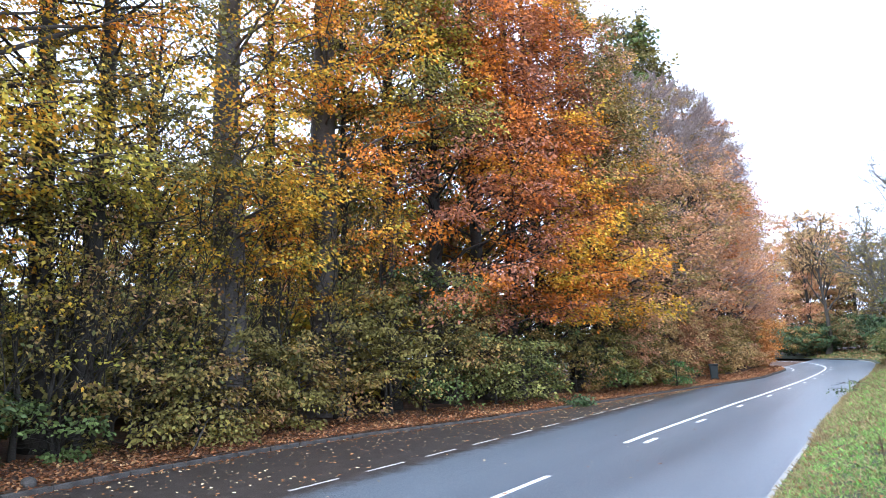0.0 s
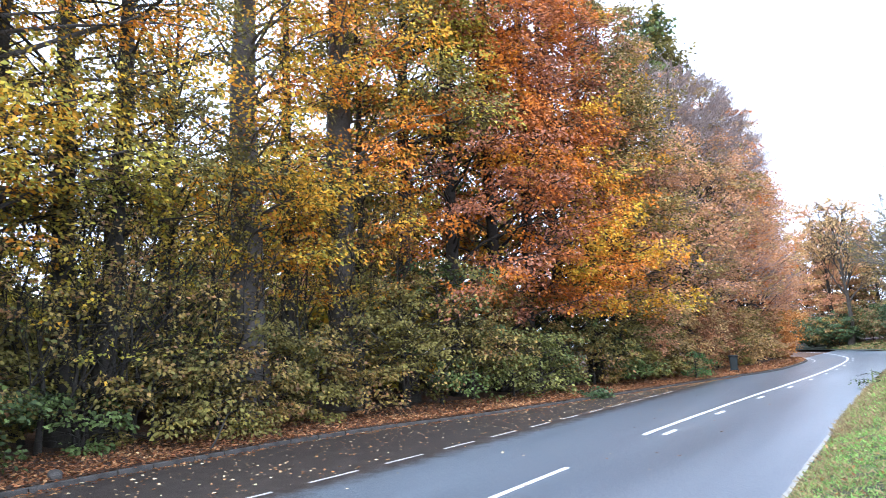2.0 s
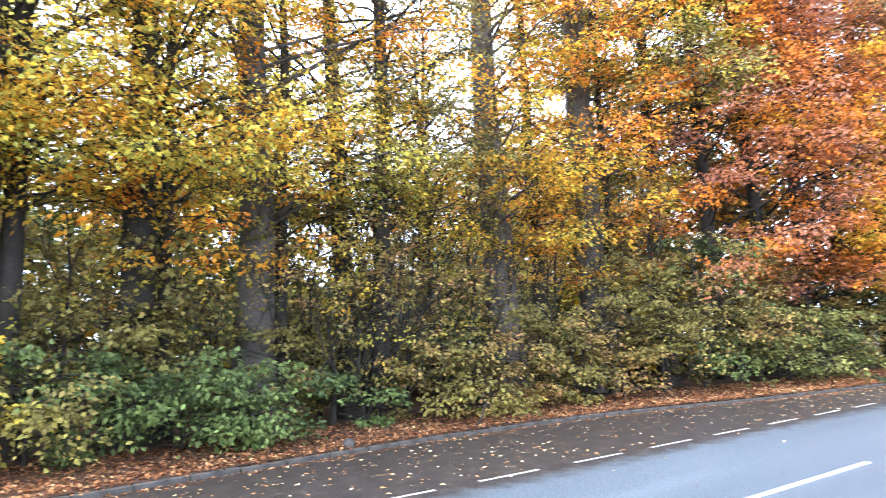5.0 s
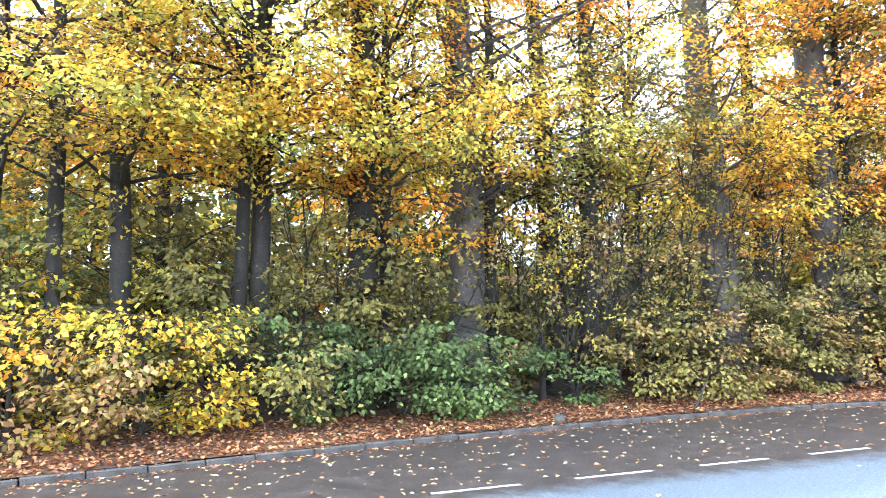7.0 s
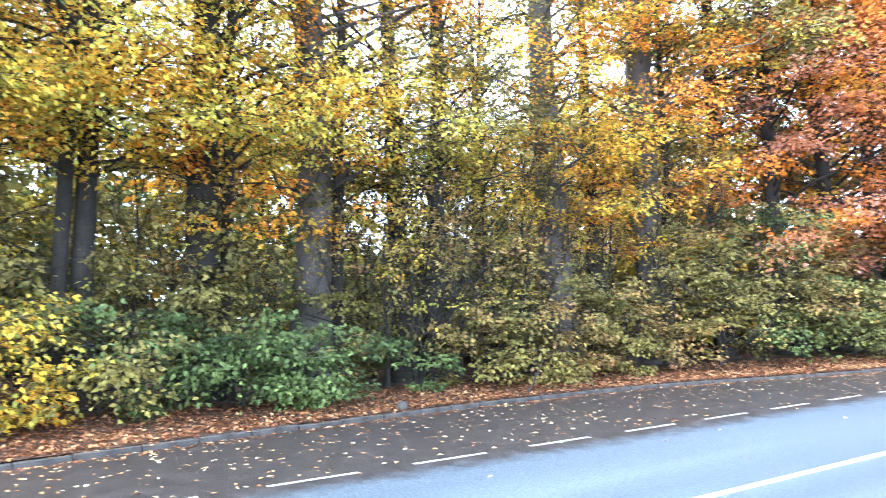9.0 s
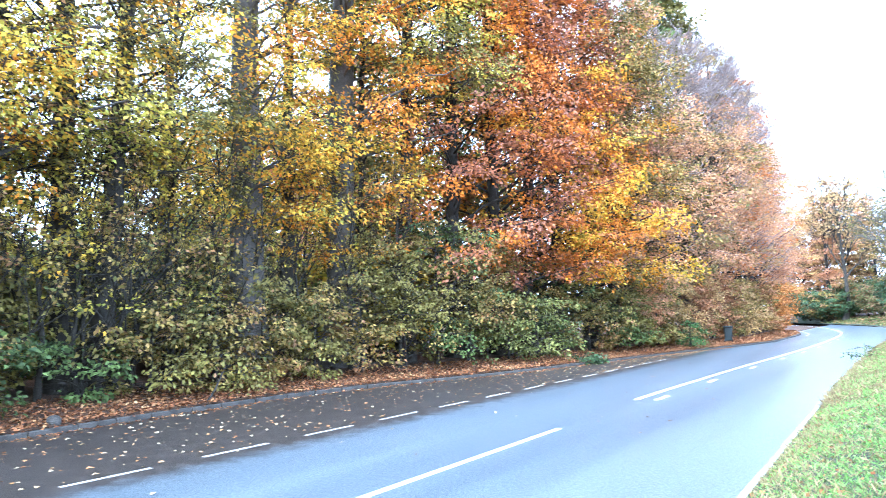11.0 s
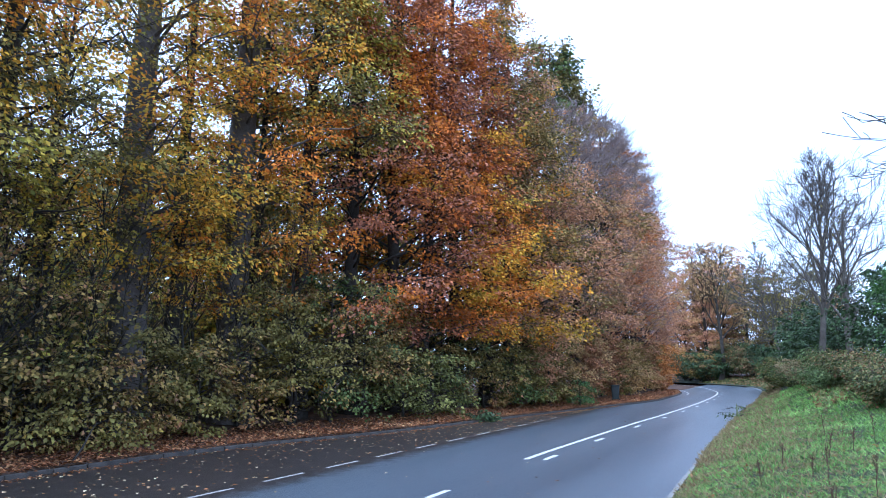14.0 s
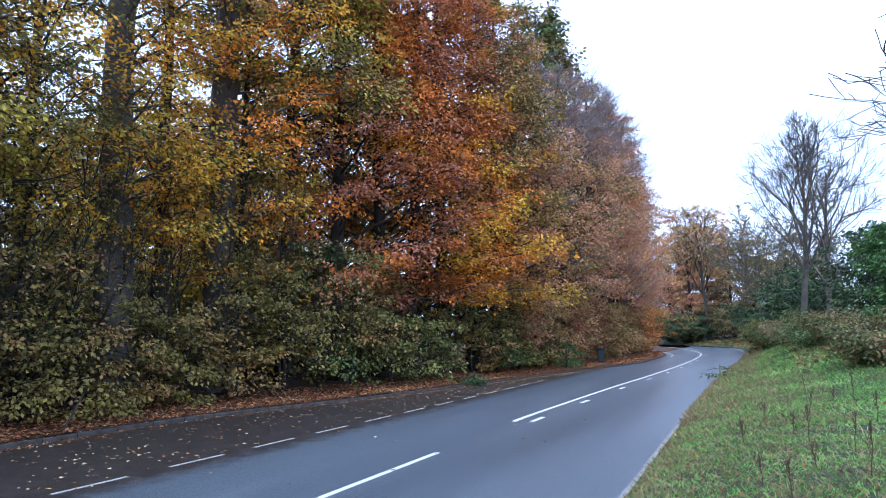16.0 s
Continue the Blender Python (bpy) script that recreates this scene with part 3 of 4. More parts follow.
def kerb_run(name, s0, s1, side, stone, width, height, label, material):
    root = empty(name, (0, 0, 0), label, "kerb", kind="structure")
    rng = random.Random(5)
    shapes = []
    for k in range(4):
        ln = stone * (0.88 + 0.08 * k)
        bm = box_bm((width, ln, height + 0.1), (0, 0, 0), 0.014)
        for v in bm.verts:
            v.co += Vector((rng.uniform(-1, 1), rng.uniform(-1, 1), rng.uniform(-1, 1))) * 0.005
        me = bpy.data.meshes.new("kerb_stone")
        bm.to_mesh(me)
        bm.free()
        me.materials.append(material)
        shapes.append((me, ln))
    s = s0
    while s < s1:
        me, ln = rng.choice(shapes)
        edge = (lambda q: kerb_o(q) - width / 2) if side < 0 else (lambda q: right_o(q) + width / 2)
        a, b = road_xy(s, edge(s)), road_xy(s + ln, edge(s + ln))
        c, d = (a + b) / 2, b - a
        ob = new("kerb_stone", me)
        ob.matrix_world = Matrix.Translation((c[0], c[1], (height - 0.1) / 2 + rng.uniform(-0.012, 0.008))) @ Matrix.Rotation(-math.atan2(d[0], d[1]) + rng.uniform(-0.012, 0.012), 4, "Z")
        ob.parent = root
        s += (ln + 0.012 + rng.uniform(0, 0.012)) * max(0.7, min(1.0, ln / float(np.hypot(*d))))
    return root


S_VERGE = np.r_[-58, -40, np.arange(-30, 138, 0.8)]
verge("verge_right", S_VERGE, (0.13, 0.25, 0.5, 0.8, 1.2, 1.7, 2.3, 3.0, 3.8, 4.7, 5.8), 1, M_TURF, "grass verge rising behind the pale kerb")
verge("verge_left", S_VERGE, (0.12, 0.3, 0.6, 1.0, 1.5, 2.1, 2.8, 3.6, 4.6, 5.8), -1, M_SOIL, "leaf-littered earth strip behind the stone kerb")

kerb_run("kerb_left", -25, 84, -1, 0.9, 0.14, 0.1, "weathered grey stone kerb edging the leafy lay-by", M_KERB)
kerb_run("kerb_right", -14, 96, 1, 0.9, 0.15, 0.05, "pale concrete kerb half grown over by verge grass", M_EDGING)

# ---- trees along the lay-by ----
ROAD_SIDE = np.array((math.cos(HEAD), -math.sin(HEAD)))


def row_xy(s, back):
    return tuple(road_xy(s, kerb_o(s) - back))


def tapered(r, low, belly=0.25, tip=0.2, power=1.6):
    """Crown radius: fullest near belly, narrowing to the tip, drawn in below."""
    def reach(k):
        if k < belly:
            return r * (0.7 + 0.3 * k / belly)
        return r * (tip + (1 - tip) * (1 - ((k - belly) / (1 - belly)) ** power))
    return reach


def open_crown(r):
    return lambda k: r * (0.55 + 0.45 * math.sin(math.pi * min(1, max(0, (k - 0.1) / 0.9))))


BEECH = "beeches along the lay-by"
G = lambda n: np.random.default_rng(n)

# stout trunks with open crowns, at the near end
near = [
    ((-15.5, 4.1), 0.3, L_YELLOWGREEN, L_MIXED, 4.0, 0.1, "slim grey beech trunk with thin yellow-green leaves"),
    ((-15.2, 5.2), 0.34, L_YELLOWGREEN, L_GOLD, 4.2, 0.06, "slim grey beech with yellow and brown leaves"),
    ((-14.8, 6.3), 0.46, L_YELLOWGREEN, L_GOLD, 4.4, 0.06, "grey beech with rust-tinged yellow crown"),
    ((-13.9, 8.6), 0.34, L_YELLOWGREEN, L_GOLD, 4.0, 0.1, "slim dark beech with yellow-green leaves"),
    ((-13.6, 9.2), 0.48, L_YELLOWGREEN, L_GOLD, 4.2, -0.1, "grey beech with golden leaves beside its slimmer neighbour"),
    ((-12.55, 11.2), 0.82, L_YELLOWGREEN, L_GOLD, 4.8, -0.1, "stout grey beech with golden autumn crown"),
    ((-11.3, 13.6), 1.0, L_YELLOWGREEN, L_GOLD, 5.0, -0.08, "stout smooth grey beech with golden overhanging sprays"),
    ((-9.9, 16.0), 0.6, L_MIXED, None, 3.0, 0.36, "dark forked beech with sparse leaves and bare limbs"),
    ((-9.25, 16.45), 0.55, L_OLIVE, None, 3.2, 0.4, "dark beech with sparse olive leaves"),
]
for i, (at, g, lv, lv2, r, gp, text) in enumerate(near):
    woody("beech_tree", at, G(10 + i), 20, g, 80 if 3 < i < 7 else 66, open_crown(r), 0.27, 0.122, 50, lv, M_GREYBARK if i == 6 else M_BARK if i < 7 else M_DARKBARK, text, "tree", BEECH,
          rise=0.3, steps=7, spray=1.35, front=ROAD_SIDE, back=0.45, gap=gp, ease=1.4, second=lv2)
for i, (at, g) in enumerate((((-12.3, 11.75), 0.33), ((-10.95, 14.3), 0.36), ((-6.3, 22.4), 0.5), ((-4.2, 24.5), 0.36))):
    woody("beech_tree", at, G(30 + i), 17, g, 44, open_crown(2.6), 0.22, 0.13, 28, L_GOLD, M_DARKBARK,
          "slender dark beech close beside a stouter trunk", "tree", BEECH, rise=0.5, steps=6, spray=0.85, gap=0.2, ease=1.3, second=L_OLIVE)
woody("beech_tree", (-8.6, 18.6), G(39), 14, 0.22, 54, open_crown(2.6), 0.12, 0.13, 13, L_OLIVE, M_DARKBARK,
      "slender many-branched beech with sparse olive leaves", "tree", BEECH, rise=0.9, steps=6, spray=0.8, gap=0.24)
woody("beech_tree", (-7.12, 20.8), G(41), 22, 1.1, 90, open_crown(3.6), 0.22, 0.14, 50, L_YELLOW, M_GREYBARK,
      "stout pale grey beech with yellow leaves", "tree", BEECH, rise=0.4, steps=8, spray=1.2, gap=0.0, front=ROAD_SIDE, ease=1.2, second=L_GOLD, tex=(0.12, 1.0))
woody("beech_tree", (-4.75, 23.9), G(42), 23, 1.15, 104, tapered(4.0, 0.2, 0.35, 0.5), 0.24, 0.14, 46, L_ORANGE, M_GREYBARK,
      "stout grey beech with bright orange and gold leaves", "tree", BEECH, rise=0.35, steps=7, spray=1.3, gap=0.16, front=ROAD_SIDE, second=L_GOLD, back=0.3, tex=(0.2, 1.0))

# dense tall row, face like a hedge, towards the bend
row = [
    (12.8, 24, 3.8, 3.8, L_OLIVE, L_YELLOWGREEN, 0.0, "tall beech with olive-green crown and grey twigs"),
    (15.8, 24.5, 4.2, 4.0, L_PURPLE, L_ORANGE, 0.0, "tall dense beech with copper and orange leaves"),
    (18.2, 24.5, 4.5, 3.6, L_RUST, L_PURPLE, 0.0, "tall dense beech with rust and copper-purple leaves"),
    (20.6, 24.5, 4.3, 3.6, L_RUST, L_GOLD, 11.0, "tall dense beech with rust, orange and gold leaves"),
    (23.2, 24, 4.4, 3.6, L_PURPLE, L_ORANGE, 10.0, "tall dense beech, copper-brown above rusty orange leaves"),
    (26.0, 23.5, 4.4, 3.5, L_MIXED, L_GOLD, 8.0, "tall dense beech, olive-brown above orange and gold leaves"),
    (28.9, 21.5, 4.0, 3.6, L_MIXED, L_HAZEBROWN, 8.0, "tall beech with olive and brown leaves"),
    (32.2, 20.5, 3.8, 4.2, L_HAZEBROWN, L_GOLD, 0.0, "tall thin-crowned beech with few tan leaves on bare limbs"),
    (35.8, 20, 4.1, 4.0, L_HAZEBROWN, L_OLIVE, 0.0, "tall beech with olive-brown thinning leaves"),
    (39.2, 21, 4.2, 4.2, L_HAZEBROWN, L_HAZETAN, 0.0, "tall beech with tan-brown thinning leaves"),
    (43.4, 21.8, 4.2, 4.4, L_HAZEBROWN, L_MIXED, 0.0, "tall beech with brown leaves and bare top"),
    (47.8, 22.6, 4.2, 4.4, L_HAZEBROWN, L_RUST, 0.0, "tall beech with brown leaves and bare grey top"),
    (52.4, 23, 4.2, 4.4, L_HAZEBROWN, L_HAZETAN, 0.0, "tall bare-topped beech with brown leaves below"),
    (57.2, 23.6, 4.2, 4.4, L_HAZEBROWN, L_RUST, 0.0, "tall bare-topped beech with pinkish-brown leaves"),
    (62.2, 24, 4.2, 4.4, L_HAZEBROWN, L_HAZETAN, 0.0, "bare-topped beech with brown leaves near the bend"),
    (67.2, 23, 4.2, 4.2, L_HAZEBROWN, L_RUST, 0.0, "bare-topped beech with brown leaves at the bend"),
    (72.4, 20.5, 4.2, 3.8, L_HAZEBROWN, None, 0.0, "far beech with brown leaves at the bend"),
    (77.6, 17.5, 4.2, 3.2, L_HAZEBROWN, L_RUST, 0.0, "far low beech with brown leaves past the bend"),
]
for i, (s, h, r, back, lv, lv2, skirt, text) in enumerate(row):
    far = i > 6
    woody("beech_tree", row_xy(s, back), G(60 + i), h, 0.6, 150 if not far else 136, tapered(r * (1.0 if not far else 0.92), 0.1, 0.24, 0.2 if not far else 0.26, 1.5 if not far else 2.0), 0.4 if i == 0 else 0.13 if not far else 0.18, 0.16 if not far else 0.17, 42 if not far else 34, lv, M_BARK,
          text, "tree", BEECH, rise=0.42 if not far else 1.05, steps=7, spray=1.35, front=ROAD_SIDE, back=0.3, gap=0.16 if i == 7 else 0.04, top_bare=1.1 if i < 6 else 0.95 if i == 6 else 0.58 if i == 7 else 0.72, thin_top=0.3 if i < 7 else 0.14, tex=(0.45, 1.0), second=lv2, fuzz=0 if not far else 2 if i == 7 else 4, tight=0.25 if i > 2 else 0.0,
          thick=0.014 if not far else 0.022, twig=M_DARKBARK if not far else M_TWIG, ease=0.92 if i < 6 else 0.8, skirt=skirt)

# ---- shrubs under the trees ----
SHRUB = "shrubs under the beeches"


def bushy(r):
    return lambda k: r * (0.75 + 0.35 * math.sin(math.pi * k))


def shrub(at, seed, h, r, lv, text, leaf=0.11, per=20, limbs=40, group=SHRUB, gap=0.3, category="shrub", bark=None, steps=5, second=None, rise=0.3, culled=True, low=0.16, layer=3.2):
    return woody("shrub", at, G(seed), h, 0.06 + 0.01 * h, limbs, bushy(r), low, leaf, per, lv, bark or M_DARKBARK, text, category, group,
                 rise=rise, steps=steps, spray=0.85, gap=gap, tilt=0.5, layer=layer, tex=(0.3, 1.0), second=second, thick=0.007, knot=1.0, spread=(0.45, 0.75), front=ROAD_SIDE if culled else None, back=0.35)


# station, distance behind the kerb, height, spread, leaves, second leaves, share of bare gaps
under = [
    (-17.0, 2.9, 4.0, 1.5, L_YELLOW, L_MIXED, 0.3, "yellow-leaved beech shrub above the leafy kerb"),
    (-14.5, 2.9, 4.2, 1.5, L_YELLOW, L_MIXED, 0.3, "yellow beech shrub with orange tips above the kerb"),
    (-11.8, 2.7, 3.2, 1.7, L_YELLOW, L_MIXED, 0.22, "golden yellow beech shrub above the leafy kerb"),
    (-9.6, 2.6, 2.5, 1.6, L_YELLOW, L_MIXED, 0.22, "yellow and orange beech shrub above the kerb"),
    (-10.4, 4.6, 5.2, 1.8, L_YELLOWGREEN, L_OLIVE, 0.2, "tall yellow-green shrub between the trunks"),
    (-13.2, 4.8, 5.6, 1.8, L_YELLOWGREEN, L_YELLOW, 0.2, "tall yellowing shrub between the trunks"),
    (-8.0, 3.4, 3.4, 1.5, L_OLIVE, L_YELLOWGREEN, 0.3, "olive-green shrub under the beeches"),
    (-7.0, 2.6, 2.2, 1.4, L_GREEN, L_OLIVE, 0.25, "dark green shrub drooping to the leaf litter"),
    (-5.6, 3.2, 3.0, 1.5, L_OLIVE, L_GREEN, 0.3, "green and yellow shrub under the beeches"),
    (-4.2, 2.3, 2.0, 1.3, L_GREEN, None, 0.2, "green elder shrub at the kerb"),
    (-2.9, 2.0, 1.7, 1.2, L_GREEN, None, 0.2, "green shrub hanging over the kerb"),
    (-1.8, 3.3, 2.5, 1.2, L_OLIVE, L_MIXED, 0.36, "thin olive shrub before a stout trunk"),
    (0.6, 2.6, 1.8, 1.1, L_MIXED, L_GREEN, 0.36, "low mixed shrub with brown and green leaves"),
    (2.2, 2.3, 2.3, 1.3, L_MIXED, L_OLIVE, 0.3, "mixed green and brown beech shrub"),
    (4.0, 2.1, 2.4, 1.4, L_MIXED, L_OLIVE, 0.28, "brown and gold beech shrub"),
    (5.8, 2.4, 3.0, 1.3, L_OLIVE, L_MIXED, 0.3, "olive shrub with yellowing leaves"),
    (7.4, 2.1, 2.8, 1.3, L_MIXED, L_OLIVE, 0.24, "green and rust-coloured shrub"),
    (9.4, 2.3, 3.4, 1.4, L_OLIVE, L_MIXED, 0.26, "olive-green shrub before a stout trunk"),
    (11.2, 2.5, 5.2, 1.7, L_OLIVE, L_MIXED, 0.2, "tall green shrub before the beeches"),
    (13.0, 2.5, 5.4, 1.7, L_OLIVE, L_GREEN, 0.16, "tall dense green shrub"),
    (14.9, 2.6, 5.0, 1.7, L_MIXED, L_GREEN, 0.16, "dense green shrub with yellowing leaves"),
    (16.6, 2.0, 2.7, 1.4, L_LIMELEAF, None, 0.3, "large-leaved pale green shrub"),
    (18.6, 2.0, 2.6, 1.4, L_LIMELEAF, None, 0.3, "large-leaved pale green shrub near the kerb"),
    (17.6, 3.8, 5.0, 1.6, L_MIXED, L_OLIVE, 0.2, "brown and olive shrub in the shade of the row"),
    (21.6, 3.4, 4.8, 1.6, L_MIXED, L_GREEN, 0.24, "olive shrub in the shade"),
    (24.0, 2.5, 4.4, 1.7, L_OLIVE, L_MIXED, 0.14, "olive-green shrub in the shade of the row"),
    (26.4, 2.4, 4.4, 1.7, L_OLIVE, L_GREEN, 0.12, "olive-green shrub below orange beech"),
    (28.8, 2.3, 3.4, 1.5, L_HAZEBROWN, L_OLIVE, 0.1, "brown-leaved beech shrub beneath the row"),
    (31.2, 2.3, 4.0, 1.3, L_MIXED, None, 0.08, "brown and green clipped beech shrub"),
    (33.6, 2.5, 4.2, 1.3, L_HAZETAN, None, 0.04, "yellowish clipped beech shrub"),
    (36.2, 2.7, 4.2, 1.3, L_RUSTBROWN, None, 0.02, "brown clipped beech shrub before the bin"),
    (39.0, 3.2, 4.2, 1.3, L_HAZETAN, L_MIXED, 0.02, "brown and gold clipped beech shrub behind the bin"),
    (41.8, 3.2, 4.2, 1.3, L_RUSTBROWN, None, 0.02, "brown clipped beech shrub beside the bend"),
    (44.8, 3.2, 4.2, 1.3, L_MIXED, L_OLIVE, 0.02, "brown and olive clipped beech shrub"),
    (47.8, 3.1, 4.2, 1.3, L_HAZETAN, None, 0.02, "brown clipped beech shrub near the bend"),
    (51.0, 3.1, 4.2, 1.3, L_MIXED, None, 0.02, "olive-brown clipped beech shrub near the bend"),
    (54.4, 3.1, 4.2, 1.3, L_RUSTBROWN, None, 0.02, "rust-brown clipped beech shrub near the bend"),
    (58.0, 3.0, 4.2, 1.3, L_MIXED, L_HAZETAN, 0.02, "tan clipped beech shrub near the bend"),
    (61.6, 2.8, 4.3, 1.6, L_RUSSET, L_HAZEBROWN, 0.0, "orange clipped beech hedge end"),
    (64.6, 2.4, 4.3, 1.6, L_RUSSET, None, 0.0, "orange clipped beech hedge end at the bend"),
    (67.4, 2.2, 4.3, 1.6, L_RUSSET, None, 0.0, "russet clipped beech hedge corner at the bend"),
]
for i, (s, back, h, r, lv, lv2, gp, text) in enumerate(under):
    clipped, broad = s > 28, lv is L_LIMELEAF
    shrub(row_xy(s, back), 200 + i, h, r, lv, text, 0.14 if broad else 0.125 if s < 16 else 0.15, 20 if broad else 26, second=lv2, low=0.05 if s < -8 or clipped else 0.1, limbs=50 if s < -8 else 40 if s < 10 else 54, gap=gp, rise=0.7 if clipped else 0.3, layer=1.0 if clipped else 3.2)
shrub(row_xy(31.5, 0.6), 250, 1.6, 0.6, L_LAUREL, "small bright green bush at the kerb", 0.09, 16, 26)

# ---- wood behind the row ----
WOOD = "trees of the wood behind"
wood_rng = random.Random(11)


def clearing(x, y, h):
    """Trees stay low in the two gaps of the wood."""
    a = math.degrees(math.atan2(x, y))
    d = math.hypot(x, y)
    if -37.5 < a < -26 or -14 < a < -10.5:
        return min(h, 2.0 + 0.07 * d)
    return h


for i in range(25):
    s, back = -46 + 74 * (i + wood_rng.random()) / 25, wood_rng.uniform(18, 27)
    p = row_xy(s, back)
    woody("woodland_tree", p, G(800 + i), clearing(*p, wood_rng.uniform(11, 14)), 0.3, 40, open_crown(4.6), 0.02, 0.5, 14, wood_rng.choice((L_OLIVE, L_YELLOWGREEN, L_GREEN, L_YELLOWGREEN)), M_DARKBARK,
          "leafy tree at the back of the wood", "tree", WOOD, rise=0.6, steps=5, spray=1.9, gap=-0.02, thick=0.02, ease=1.1, front=ROAD_SIDE, back=0.2)

for i in range(34):
    s, back = -30 + 56 * (i + wood_rng.random()) / 34, wood_rng.uniform(6, 19)
    lv = wood_rng.choice((L_YELLOWGREEN, L_OLIVE, L_YELLOWGREEN, L_GREEN, L_GOLD))
    woody("woodland_tree", row_xy(s, back), G(300 + i), clearing(*row_xy(s, back), wood_rng.uniform(11, 17)), wood_rng.uniform(0.18, 0.4), 36, open_crown(wood_rng.uniform(2.6, 3.6)), 0.06, 0.3, 16, lv, M_DARKBARK,
          "slender woodland tree with yellow-green leaves", "tree", WOOD, rise=0.7, steps=5, spray=1.3, gap=0.06, thick=0.016, ease=1.25, front=ROAD_SIDE, back=0.5)
for i in range(10):
    s, back = -42 + 34 * (i + wood_rng.random()) / 10, wood_rng.uniform(5, 17)
    woody("woodland_tree", row_xy(s, back), G(700 + i), clearing(*row_xy(s, back), wood_rng.uniform(10, 15)), 0.28, 34, open_crown(3.4), 0.05, 0.3, 16, wood_rng.choice((L_OLIVE, L_YELLOWGREEN, L_YELLOWGREEN)), M_DARKBARK,
          "woodland tree with yellow-green leaves", "tree", WOOD, rise=0.7, steps=5, spray=1.4, gap=0.0, thick=0.016, ease=1.4, front=ROAD_SIDE, back=0.5)
for i in range(12):
    s, back = 4 + 30 * (i + wood_rng.random()) / 12, wood_rng.uniform(13, 26)
    woody("woodland_tree", row_xy(s, back), G(385 + i), clearing(*row_xy(s, back), wood_rng.uniform(10, 15)), 0.3, 34, open_crown(3.6), 0.05, 0.34, 15, wood_rng.choice((L_OLIVE, L_YELLOWGREEN, L_GREEN)), M_DARKBARK,
          "woodland tree deeper in the wood", "tree", WOOD, rise=0.7, steps=5, spray=1.5, gap=0.0, thick=0.016, ease=1.4, front=ROAD_SIDE, back=0.5)
for i in range(18):
    s, back = -24 + 44 * (i + wood_rng.random()) / 18, wood_rng.uniform(8, 15)
    shrub(row_xy(s, back), 720 + i, clearing(*row_xy(s, back), wood_rng.uniform(4, 6.5)), 2.4, wood_rng.choice((L_OLIVE, L_GREEN, L_YELLOWGREEN)), "leafy sapling deeper in the wood", 0.26, 15, 36, "saplings in the wood", 0.0, "sapling", rise=0.8)
for i in range(20):
    s, back = 12 + 58 * (i + wood_rng.random()) / 20, wood_rng.uniform(7.5, 11)
    woody("woodland_tree", row_xy(s, back), G(345 + i), wood_rng.uniform(16, 19.5), 0.4, 46, open_crown(3.4), 0.06, 0.34, 20, wood_rng.choice((L_OLIVE, L_MIXED, L_HAZEBROWN)), M_DARKBARK,
          "woodland tree behind the clipped beech row", "tree", WOOD, rise=0.7, steps=5, spray=1.5, gap=0.0, thick=0.016, ease=1.1, front=ROAD_SIDE, back=0.3)
woody("woodland_tree", row_xy(45.6, 8), G(399), 29.5, 0.6, 60, open_crown(2.8), 0.66, 0.34, 26, L_GREEN, M_DARKBARK, "tall dark green treetop rising behind the row", "tree", WOOD, rise=0.9, steps=6, spray=1.4, gap=0.2, thick=0.02, second=L_OLIVE)
for i in range(26):
    s, back = -27 + 60 * (i + wood_rng.random()) / 26, wood_rng.uniform(3.6, 8)
    lv = wood_rng.choice((L_GREEN, L_OLIVE, L_OLIVE, L_MIXED))
    shrub(row_xy(s, back), 350 + i, clearing(*row_xy(s, back), wood_rng.uniform(2.8, 5.2)), wood_rng.uniform(1.4, 2.0), lv, "shaded sapling among the beech trunks", 0.16, 16, 44, "saplings in the wood", 0.04, "sapling", rise=0.8)

# ---- far side: bend, bank and bare trees ----
FAR = "trees beyond the bend"



def beyond(x, y, clear=2.0):
    """The same place, moved out to the right until it is clear of the road."""
    s, o = road_so(x, y)
    return tuple(road_xy(s, max(o, right_o(s) + clear)))


for i, (x, y, h, r, lv) in enumerate(((58, 117, 24, 4.2, L_HAZETAN), (63, 118, 24, 4.2, L_HAZETAN), (68, 118, 19, 4.5, L_MIXED), (52, 128, 16, 5, L_HAZETAN), (62, 126, 25, 4.6, L_HAZETAN), (72, 112, 14, 5, L_OLIVE), (56, 134, 16, 6, L_HAZEBROWN), (67, 127, 22, 5, L_GOLD), (78, 112, 14, 5, L_HAZETAN), (60, 136, 21, 6, L_OLIVE), (73, 122, 19, 6, L_HAZETAN))):
    woody("woodland_tree", beyond(x, y, 4.0), G(400 + i), h, 0.55, 60, open_crown(r), 0.12, 0.36, 30, lv, M_DARKBARK, "far tan-leaved tree beyond the bend", "tree", FAR, rise=1.2, steps=6, spray=1.6, gap=0.04, thick=0.03, ease=1.0, top_bare=0.9, second=L_HAZEBROWN if lv is L_HAZETAN else None)
